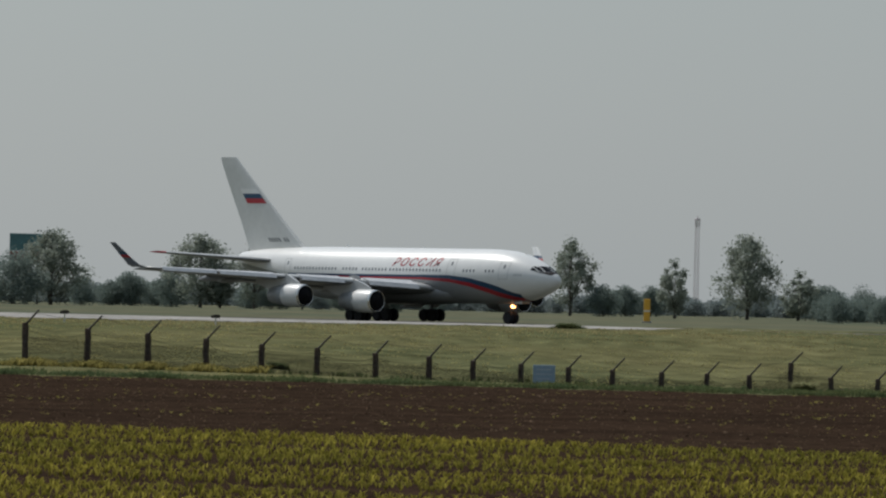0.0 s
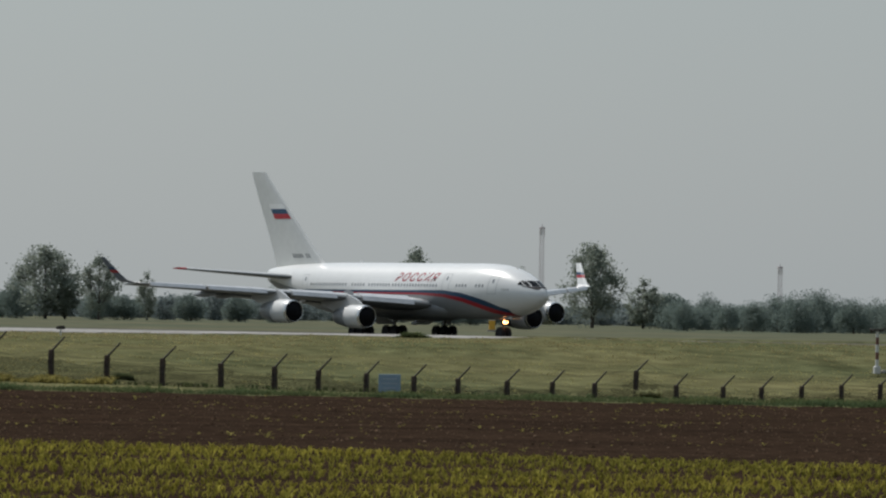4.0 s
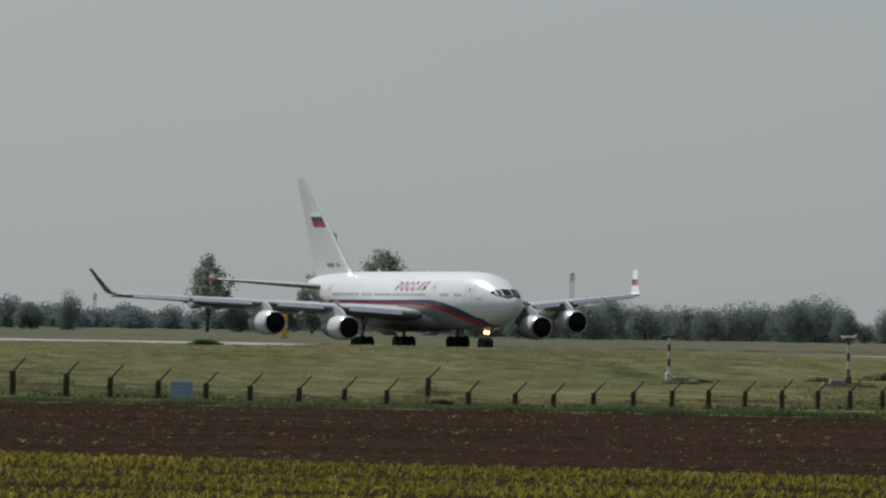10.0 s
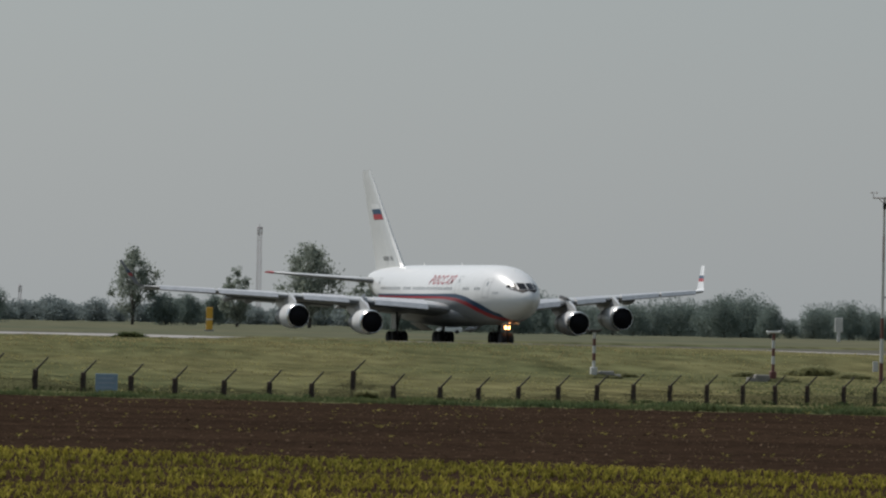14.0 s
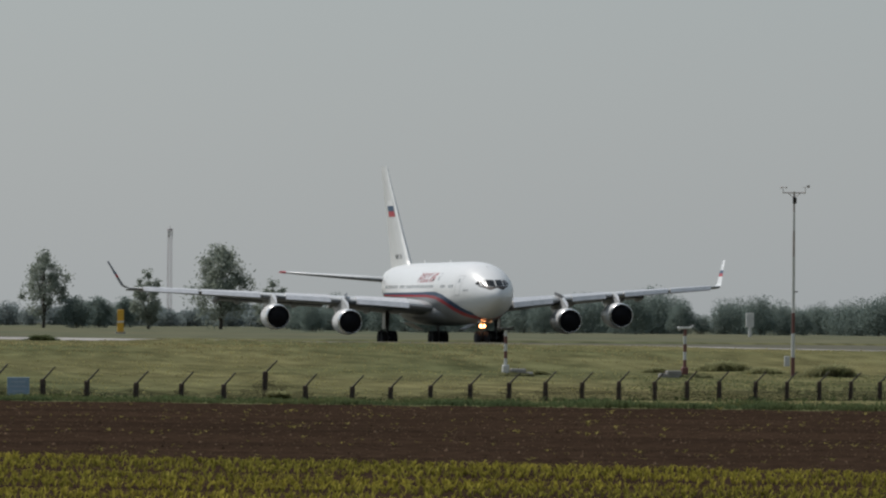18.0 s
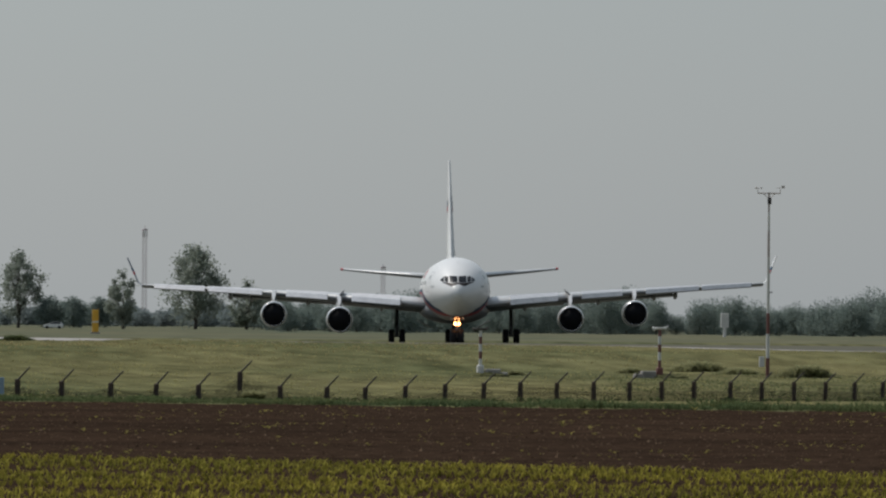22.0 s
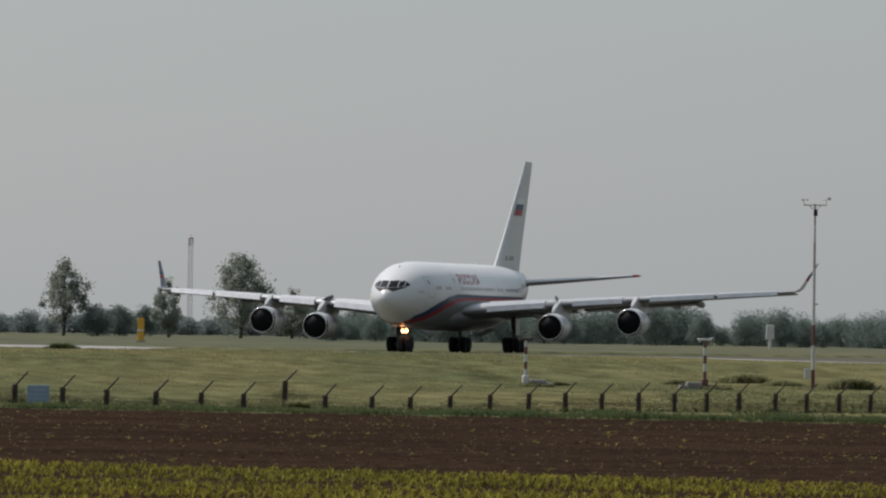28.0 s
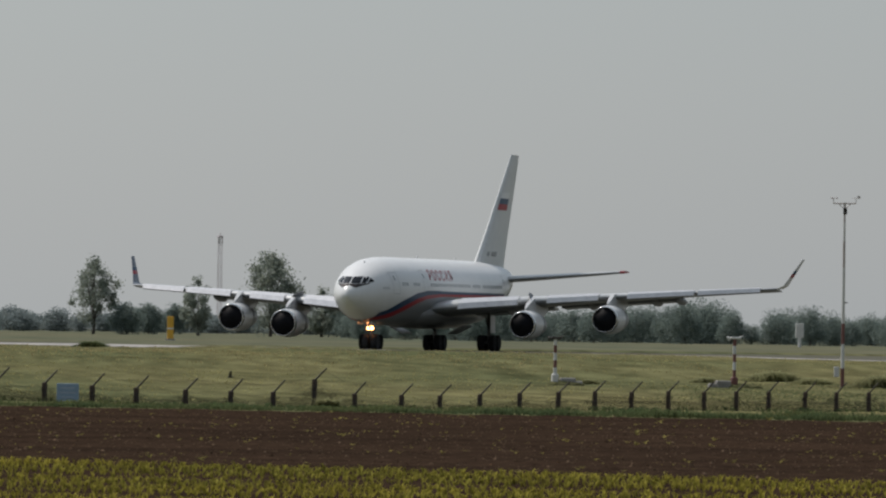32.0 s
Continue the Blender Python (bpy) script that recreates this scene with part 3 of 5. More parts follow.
            for x, zt, zb, w in ((xi - 0.9, zc + 1.32, zc + 1.0, 0.05), (xi - 1.8, zc + 1.75, zc + 0.9, 0.2), (wing_le(y) - 0.1, top + 0.42, zc + 0.7, 0.24), (wing_le(y) - 2.2, top + 0.3, zc + 0.4, 0.22), (wing_le(y) - 5.0, top - 0.2, top - 0.6, 0.05)):
                rr.append([(x, side * y - w, zb), (x, side * y + w, zb), (x, side * y + w * 0.8, zt), (x, side * y - w * 0.8, zt)])
            part("pylon", loft(rr), GREYP, nac, "engine pylon")
            if y < 12:
                le, zt, lean = wing_le(y), wing_z(y), -0.5 * side
                rr = [[(x, side * y + o - 0.025, z), (x, side * y + o + 0.025, z), (x, side * y + o + lean * (z1 - z) + 0.02, z1), (x, side * y + o + lean * (z1 - z) - 0.02, z1)]
                      for x, o, z, z1 in ((le + 0.75, 0.0, zt + 0.25, zt + 0.34), (le + 0.25, -0.10 * side, zt + 0.20, zt + 0.58), (le - 0.9, -0.3 * side, zt + 0.35, zt + 0.76), (le - 1.5, -0.35 * side, zt + 0.45, zt + 0.62))]
                part("wing_fence", loft(rr), STEEL, nac, "dark fence plate over the pylon")
        # tail plane
        rr = [foil(le, te, z, 0.10, side * y) for y, le, te, z in ((0.9, -15.4, -22.4, 6.10), (4, -18.2, -23.9, 6.37), (8, -22.1, -25.8, 6.73), (10.0, -24.1, -26.7, 6.92), (10.34, -24.9, -26.8, 6.95))]
        st = shade_underside(part("tailplane", loft(rr), GREYP, root, "pale grey tailplane", smooth=True), UNDER_SHADE)
        part("tailplane_tip", loft([foil(-24.25, -26.72, 6.922, 0.12, side * 10.1), foil(-24.82, -26.90, 6.952, 0.12, side * 10.37)]), RED, st, "red tip edge")
    # fin
    rr = []
    for z, le, te, t in ((6.4, -11.2, -22.0, 0.9), (8.0, -13.6, -22.6, 0.80), (10.5, -16.7, -23.8, 0.62), (13.5, -20.2, -25.4, 0.44), (16.4, -23.6, -26.9, 0.28), (17.3, -24.6, -27.25, 0.2)):
        c = le - te
        sec = [(0, 0), (0.04, 0.32), (0.15, 0.47), (0.35, 0.5), (0.7, 0.27), (1.0, 0.03)]
        rr.append([(le - c * a, b * t, z) for a, b in sec] + [(le - c * a, -b * t, z) for a, b in sec[:0:-1]])
    fin = part("fin", loft(rr), FINP, root, "silver grey fin")

    def fin_side(z, f, side, proud=0.03):
        le = float(np.interp(z, [8, 10.5, 13.5, 16.4, 17.3], [-13.6, -16.7, -20.2, -23.6, -24.6]))
        te = float(np.interp(z, [8, 10.5, 13.5, 16.4, 17.3], [-22.6, -23.8, -25.4, -26.9, -27.25]))
        t = float(np.interp(z, [8, 10.5, 13.5, 16.4, 17.3], [0.8, 0.62, 0.44, 0.28, 0.2]))
        w = float(np.interp(f, [0, 0.04, 0.15, 0.35, 0.7, 1], [0, 0.32, 0.47, 0.5, 0.27, 0.03])) * t
        return (le - (le - te) * f, side * (w + proud), z)
    for side in (-1, 1):
        for z0, z1, m_, lb in ((13.37, 13.90, WHITE, "white flag band"), (12.85, 13.37, BLUE, "blue flag band"), (12.32, 12.85, RED, "red flag band")):
            bm = bmesh.new()
            g = [[bm.verts.new(fin_side(z, f, side)) for f in np.linspace(0.09, 0.63, 6)] for z in (z0, (z0 + z1) / 2, z1)]
            for a, b in zip(g, g[1:]):
                for k in range(5):
                    bm.faces.new((a[k], a[k + 1], b[k + 1], b[k]))
            part("flag", bm, m_, fin, lb)
        bm = bmesh.new()
        for k in range(8):
            if k == 2:
                continue
            f0 = 0.16 + k * 0.05
            g = [[bm.verts.new(fin_side(z, f, side)) for f in (f0, f0 + 0.030)] for z in (8.2, 8.62)]
            bm.faces.new((g[0][0], g[0][1], g[1][1], g[1][0]))
        part("registration_bars", bm, CABIN_GLASS, fin, "row of dark grey bars")
    # undercarriage
    wheel_list = []

    def wheel(parent, x, y):
        prof = [(-0.24, 0.32), (-0.275, 0.49), (-0.22, 0.64), (-0.08, 0.68), (0.08, 0.68), (0.22, 0.64), (0.275, 0.49), (0.24, 0.32)]
        bm = loft([[(r * math.cos(2 * math.pi * i / 20), p, r * math.sin(2 * math.pi * i / 20)) for i in range(20)] for p, r in prof])
        w = part("wheel", bm, TYRE, parent, "black aircraft tyre")
        w.location = (x, y, 0.60)
        wheel_list.append(w)

    for y, x in ((-5.24, 1.37), (5.24, 1.37), (0.0, -0.19)):
        bm = bmesh.new()
        tube(bm, (x, y, 0.64), (x, y, 3.2 if y else 2.2), 0.17)
        tube(bm, (x, y, 1.5), (x + 1.1, y, 2.9 if y else 2.1), 0.08)
        tube(bm, (x - 0.75, y, 0.64), (x + 0.75, y, 0.64), 0.13)
        for dx in (-0.72, 0.72):
            tube(bm, (x + dx, y - 0.5, 0.64), (x + dx, y + 0.5, 0.64), 0.10)
        leg = part("main_gear_leg", bm, STEEL, root, "grey main landing gear leg")
        for dx in (-0.72, 0.72):
            for dy in (-0.49, 0.49):
                wheel(leg, x + dx, y + dy)
        if y:
            bm = bmesh.new()
            box(bm, (x, y + math.copysign(0.32, y), 2.2), (1.5, 0.05, 1.5), 0.02)
            part("gear_door", bm, GREYP, leg, "pale grey gear door")
    for side in (-1, 1):
        bm = box(bmesh.new(), (0, 0, 0), (3.4, 1.5, 0.07), 0.02, m=Matrix.Translation((1.4, side * 2.7, 1.72)) @ Matrix.Rotation(side * 0.5, 4, "X"))
        part("belly_gear_door", bm, GREYP, root, "open pale grey door under the belly")
    bm = bmesh.new()
    tube(bm, (19.4, 0, 0.64), (19.4, 0, 2.6), 0.14)
    tube(bm, (19.4, 0, 1.4), (20.6, 0, 2.5), 0.07)
    tube(bm, (19.4, -0.4, 0.64), (19.4, 0.4, 0.64), 0.09)
    leg = part("nose_gear_leg", bm, STEEL, root, "grey nose landing gear leg")
    wheel(leg, 19.4, -0.36)
    wheel(leg, 19.4, 0.36)
    for y in (-0.55, 0.55):
        bm = bmesh.new()
        box(bm, (20.9, y, 2.2), (1.6, 0.05, 0.26), 0.02)
        part("gear_door", bm, WHITE, leg, "white nose gear door")
    for y, z, r in ((-0.12, 1.76, 0.17), (0.14, 1.76, 0.17), (-0.22, 2.16, 0.10), (0.22, 2.16, 0.10)):
        bm = bmesh.new()
        bmesh.ops.create_uvsphere(bm, u_segments=14, v_segments=8, radius=r, matrix=Matrix.Translation((19.72, y, z)) @ Matrix.Diagonal((0.6, 1, 1, 1)))
        part("taxi_lamp", bm, LAMP, leg, "lit warm taxi lamp", smooth=True)
    # blade aerials and beacon on the roof
    for x, h in ((22.0, 0.22), (-6.0, 0.25), (6.0, 0.2)):
        zc, w, hh = hull(x)
        bm = loft([[(x, -0.04, zc + hh - 0.05), (x, 0.04, zc + hh - 0.05), (x - 0.5, 0.04, zc + hh - 0.05), (x - 0.5, -0.04, zc + hh - 0.05)],
                   [(x - 0.3, -0.02, zc + hh + h), (x - 0.3, 0.02, zc + hh + h), (x - 0.55, 0.02, zc + hh + h), (x - 0.55, -0.02, zc + hh + h)]])
        part("aerial", bm, WHITE, fuselage, "blade aerial")
    tagged(root, "white four-engined jet airliner with blue and red stripe, taxiing", "airliner")
    return root, wheel_list


# ---- trees ----
def crown_mesh(rng, h, w, base, clumps, leaf, per, top=0.55, puff=1.0):
    """Leaf blades in uneven clumps between the crown's base and its top."""
    verts, faces = [], []
    k = 0
    centres = []
    while len(centres) < clumps:
        p = rng.uniform(-1, 1, 3)
        r = np.linalg.norm(p)
        if r > 1 or r < 0.35:
            continue
        zz = (p[2] + 1) / 2
        wide = np.interp(zz, [0, 0.2, top, 0.85, 1], [0.75, 0.95, 1.0, 0.7, 0.25])
        inner = 1 - 0.16 * (puff - 1)
        centres.append((p[0] * wide * w / 2 * inner, p[1] * wide * w / 2 * inner, base + zz * (h - base) * inner))
    for c in centres:
        rad = rng.uniform(0.07, 0.16) * w * puff
        q = rng.normal(0, 0.5, (per, 3))
        if puff > 1:            # close rounded lobes
            q *= (rng.uniform(0.25, 1, (per, 1)) ** 0.4) / np.linalg.norm(q, axis=1)[:, None]
        q = q * rad + np.array(c)
        a = rng.normal(0, 1, (per, 3))
        b = rng.normal(0, 1, (per, 3))
        a /= np.linalg.norm(a, axis=1)[:, None]
        b = np.cross(a, b)
        b /= np.linalg.norm(b, axis=1)[:, None]
        s = leaf * rng.uniform(0.6, 1.3, (per, 1))
        quad = np.stack([q - a * s, q + b * s * 0.55, q + a * s, q - b * s * 0.55], 1).reshape(-1, 3)
        verts.append(quad)
        faces.append(np.arange(per * 4).reshape(-1, 4) + k)
        k += per * 4
    return np.concatenate(verts), np.concatenate(faces), centres


def tree(name, seed, h, w, base, clumps, leaf, per, mat, label, top=0.55, puff=1.0):
    rng = np.random.RandomState(seed)
    v, f, centres = crown_mesh(rng, h, w, base, clumps, leaf, per, top, puff)
    root = new(name)
    bm = bmesh.new()
    r = 0.022 * h + 0.05
    tube(bm, (0, 0, -0.3), (0.05 * w * rng.uniform(-1, 1), 0, base + 0.2 * (h - base)), r, r * 0.65, 8)
    tube(bm, (0, 0, base), (0, 0, base + 0.75 * (h - base)), r * 0.6, r * 0.15, 7)
    for c in centres[:14]:
        z0 = base * 0.7 + (c[2] - base) * rng.uniform(0.2, 0.5)
        tube(bm, (0, 0, max(z0, 0.3)), c, r * 0.35, r * 0.08, 5)
    part("trunk", bm, BARK, root, "grey-brown trunk with limbs")
    link("crown", v.tolist(), f.tolist(), mat, root, "leaves with distance haze in their colour")
    return tagged(root, label, "tree")


def trees():
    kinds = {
        "open": tree("tree", 11, 16.5, 11.0, 2.4, 66, 0.30, 80, HAZED_LEAF, "tall open-crowned tree with leaves with distance haze in their colour in the field"),
        "slim": tree("tree", 12, 12.6, 8.0, 1.0, 54, 0.28, 80, HAZED_LEAF, "slim uneven tree with leaves with distance haze in their colour in the field", top=0.35),
        "broad": tree("tree", 13, 17.0, 14.0, 1.4, 100, 0.32, 82, HAZED_LEAF, "broad old tree with leaves with distance haze in their colour in the field", top=0.4),
        "bush": tree("tree", 14, 7.6, 8.6, 0.0, 80, 0.20, 110, HAZED_LEAF_FAR, "low dense round tree with dark leaves", top=0.45, puff=1.7),
        "round": tree("tree", 15, 10.5, 13.5, 0.0, 80, 0.26, 100, HAZED_LEAF_FAR, "dense round-headed tree in the wood's edge", top=0.45, puff=1.8),
        "knobbly": tree("tree", 16, 11.5, 12.5, 0.0, 80, 0.26, 100, HAZED_LEAF_FAR, "dense uneven tree in the wood's edge", top=0.5, puff=1.6),
        # hedge trees: the palest leaf colour holds the most haze
        "far_hedge": tree("tree", 17, 9.0, 13.0, 0.0, 60, 0.42, 55, HAZED_LEAF_HEDGE, "dense tree in the distant hedge, haze put into its leaf colour", top=0.5, puff=1.6),
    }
    used = set()

    def put(kind, u, v_top, d, turn=0.0, wide=1.0):
        """One tree at bearing u whose top stands at -v_top."""
        src = kinds[kind]
        p = spot(u, d=d)
        h0 = {"open": 16.5, "slim": 12.6, "broad": 17.0, "bush": 7.6, "round": 10.5, "knobbly": 11.5, "far_hedge": 9.0}[kind]
        s = (EYE + v_top * d / 14000) / h0
        ob = src if kind not in used else copy_thing(src, Matrix())
        used.add(kind)
        ob.matrix_basis = pose(p.x, p.y, 0, 0, 0, turn) @ Matrix.Diagonal((s * wide, s * wide, s, 1))
        tagged(ob, group="trees beyond the taxiway")

    put("open", 224, 119, 1750, 20)
    put("bush", 283, 46, 1745, 0)
    put("bush", 322, 45, 1900, 70, 0.9)
    put("bush", 367, 45, 2050, 130, 0.8)
    put("slim", 409, 90, 1700, 0)
    put("broad", 537, 130, 1760, 40)
    put("slim", 628, 74, 1800, 150, 1.4)
    put("bush", 668, 52, 1850, 200, 1.4)
    put("round", 741, 47, 1800, 0, 0.75)
    put("broad", -694, 114, 1700, 200, 1.3)
    put("knobbly", -763, 80, 1690, 0, 1.2)
    put("knobbly", -640, 40, 1750, 90)
    put("broad", -430, 112, 1760, 100, 1.2)
    put("slim", -395, 62, 1760, 60, 1.3)
    put("bush", -553, 50, 1900, 30, 1.0)
    put("bush", -590, 34, 1900, 190, 1.2)
    put("bush", -505, 38, 1950, 230, 1.2)
    put("knobbly", -480, 60, 1800, 200, 0.8)
    put("round", -340, 40, 1800, 50, 0.9)
    rng = np.random.RandomState(8)
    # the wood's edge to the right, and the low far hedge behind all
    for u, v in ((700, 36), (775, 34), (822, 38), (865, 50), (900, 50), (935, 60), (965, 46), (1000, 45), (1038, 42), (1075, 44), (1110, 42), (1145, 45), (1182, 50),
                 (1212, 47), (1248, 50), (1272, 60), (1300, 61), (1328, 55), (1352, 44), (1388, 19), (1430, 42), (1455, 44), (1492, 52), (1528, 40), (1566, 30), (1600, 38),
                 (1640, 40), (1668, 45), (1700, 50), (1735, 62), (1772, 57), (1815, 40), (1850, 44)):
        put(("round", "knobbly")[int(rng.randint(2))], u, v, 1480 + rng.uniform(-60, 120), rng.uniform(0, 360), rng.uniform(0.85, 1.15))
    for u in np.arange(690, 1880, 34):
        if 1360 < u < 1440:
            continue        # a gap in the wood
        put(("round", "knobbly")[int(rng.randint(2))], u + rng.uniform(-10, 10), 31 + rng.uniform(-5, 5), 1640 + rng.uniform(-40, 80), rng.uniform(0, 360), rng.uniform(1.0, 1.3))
    for kind, u, v, d, w in (("open", -335, 98, 1780, 1.0), ("slim", -250, 72, 1820, 0.8), ("bush", -290, 34, 1800, 1.3), ("bush", -172, 38, 1800, 1.1), ("far_hedge", -128, 46, 2100, 0.7),
                             ("bush", -88, 37, 1800, 1.1), ("round", -20, 50, 1750, 0.62), ("far_hedge", -215, 34, 2000, 0.8)):
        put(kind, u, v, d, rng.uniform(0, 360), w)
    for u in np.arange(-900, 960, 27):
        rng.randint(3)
        put("far_hedge", u + rng.uniform(-8, 8), 22 + rng.uniform(-9, 12), 2600 + rng.uniform(-150, 300), rng.uniform(0, 360), rng.uniform(0.9, 1.5))


# ---- airfield fence ----
def fence():
    us = [-738, -627, -521, -418, -319, -221, -118, -23, 55, 140, 224, 302, 389, 469, 544, 617, 688, 771, 839, 910, 980, 1049, 1113, 1178, 1243, 1306, 1363, 1420, 1485, 1540, 1597, 1653, 1704, 1754, 1803]
    tops = [49, 56, 62, 69, 77, 81, 88, 92, 97, 101, 105, 108, 110, 111, 112, 89, 113, 114, 114, 111, 108, 105, 103, 103, 101, 101, 100, 99, 99, 99, 98, 98, 98, 97, 97]
    chip = np.random.RandomState(12)
    slim = 0.87
    post_meshes = []
    for _ in range(5):
        rings = []
        for z, w in ((0.03, 0.045), (0.02, 0.066), (-0.06, 0.078), (-0.22, 0.076), (-0.4, 0.075), (-0.62, 0.077), (-0.85, 0.076), (-1.05, 0.078), (-1.27, 0.08)):
            w *= slim
            ring = [(1.0 * w, -0.7 * w), (1.0 * w, 0.7 * w), (0.7 * w, 1.0 * w), (-0.7 * w, 1.0 * w), (-1.0 * w, 0.7 * w), (-1.0 * w, -0.7 * w), (-0.7 * w, -1.0 * w), (0.7 * w, -1.0 * w)]
            rings.append([(x + chip.normal(0, 0.006), y + chip.normal(0, 0.006), z + chip.normal(0, 0.008)) for x, y in ring])
        post_meshes.append(part("post", loft(rings), POST).data)
    bm = bmesh.new()
    tube(bm, (0.0, 0, -0.02), (0.35, -0.06, 0.36), 0.030, 0.022, 6)
    arm_me = part("arm", bm, IRON).data
    for o in [o for o in scene.objects if o.data == arm_me or o.data in post_meshes]:
        bpy.data.objects.remove(o)
    rng = random.Random(4)
    strands = []
    for i, (u, top) in enumerate(zip(us, tops)):
        # stand on the fence's straight line
        a = u / 14000
        s = (FENCE_A[1] * math.tan(a) - FENCE_A[0]) / (FENCE_DIR[0] - FENCE_DIR[1] * math.tan(a))
        x, y = FENCE_A[0] + s * FENCE_DIR[0], FENCE_A[1] + s * FENCE_DIR[1]
        d = math.hypot(x, y)
        z = EYE - d * top / 14000
        base = float(land(x, y))
        post = new("fence_post", post_meshes[i % 5])
        post.matrix_basis = pose(x, y, z, rng.uniform(-1.5, 1.5), rng.uniform(-1.5, 1.5), 62 - 90 + rng.uniform(-4, 4)) @ Matrix.Diagonal((1, 1, max(0.4, (z - base + 0.25) / 1.27), 1))
        arm = new("arm", arm_me)
        arm.parent = post
        arm.matrix_basis = Matrix.Diagonal((1, 1, 1 / post.scale[2], 1)) @ Matrix.Rotation(radians(28 + rng.uniform(-6, 6)), 4, "Z")
        arm["label"] = "rusty slanted iron arm"
        tagged(post, "dark weathered concrete fence post with a slanted iron arm", "fence post", "airfield fence posts")
        here = [Vector((x, y, z - f)) for f in (0.05, 0.3, 0.6)] + [Vector((x + 0.28, y, z + 0.27))]
        strands.append(here)
    wires = new("fence_wires")
    for k in range(4):
        rings = []
        for p, q in zip(strands, strands[1:]):
            sag = rng.uniform(0.02, 0.10)
            for f in (0.0, 0.5):
                c = p[k] + (q[k] - p[k]) * f - Vector((0, 0, sag * 4 * f * (1 - f)))
                rings.append([(c.x + 0.0035, c.y, c.z - 0.003), (c.x - 0.0035, c.y, c.z - 0.003), (c.x, c.y, c.z + 0.0035)])
        part("wire_strand", loft(rings), IRON, wires, "thin sagging rusty wire")
    tagged(wires, "thin sagging rusty wires strung along the fence posts", "fence wire")
    # loose chain-link netting, one length for each bay
    netting = new("fence_netting")
    r = 0.0045
    for p, q in zip(strands, strands[1:]):
        a, b = p[0], q[0]
        span = (b.xy - a.xy).length
        sag = rng.uniform(0.04, 0.22)

        def top_at(f):
            return a.z + (b.z - a.z) * f - 0.06 - sag * 4 * f * (1 - f)

        def foot_at(f):
            return float(land(a.x + (b.x - a.x) * f, a.y + (b.y - a.y) * f)) - 0.02
        side = Vector((b.y - a.y, a.x - b.x, 0)).normalized() * r
        verts, faces = [], []

        def strand(f0, z0, f1, z1):
            k = len(verts)
            for f, z in ((f0, z0), (f1, z1)):
                c = Vector((a.x + (b.x - a.x) * f, a.y + (b.y - a.y) * f, z))
                verts.extend([tuple(c - side), tuple(c + side), (c.x, c.y, c.z + 2.2 * r)])
            faces.extend([(k, k + 1, k + 4, k + 3), (k + 1, k + 2, k + 5, k + 4), (k + 2, k, k + 3, k + 5)])
        pitch = 0.085
        tall = max(a.z - foot_at(0), b.z - foot_at(1)) + 0.1
        for lean in (1, -1):
            start = -tall if lean > 0 else 0.0
            for m in np.arange(start, span + (0 if lean > 0 else tall), pitch):
                # follow one wire upwards through its bay
                run = [(m + lean * t, t) for t in np.linspace(0, tall, 7)]
                inside = [(x / span, foot_at(x / span) + t) for x, t in run if 0 <= x <= span and foot_at(x / span) + t <= top_at(x / span)]
                for (f0, z0), (f1, z1) in zip(inside, inside[1:]):
                    strand(f0, z0, f1, z1)
        for f in np.linspace(0, 0.9, 10):
            strand(f, top_at(f), f + 0.1, top_at(f + 0.1))
        if verts:
            link("netting_length", verts, faces, NETTING, netting, "sagging chain-link netting")
    tagged(netting, "loose sagging rusty chain-link netting between the fence posts", "fence netting")


def notice():
    p = spot(181, d=221)
    root = new("notice_board")
    z0 = EYE - 221 * 134 / 14000
    bm = bmesh.new()
    box(bm, (0, 0, 0.26), (0.62, 0.03, 0.51), 0.01)
    part("board", bm, SIGNBLUE, root, "faded blue board")
    for k, w in enumerate((0.40, 0.46, 0.34)):
        bm = bmesh.new()
        box(bm, (0, -0.02, 0.39 - 0.13 * k), (w, 0.008, 0.035))
        part("writing_bar", bm, SIGNTEXT, root, "pale bar of writing")
    for x in (-0.26, 0.26):
        bm = bmesh.new()
        tube(bm, (x, 0.03, -0.7), (x, 0.03, 0.4), 0.018, n=6)
        part("stake", bm, IRON, root)
    root.matrix_basis = pose(p.x, p.y, z0, 0, 0, 4)
    tagged(root, "faded blue notice board with pale writing on the fence", "sign")


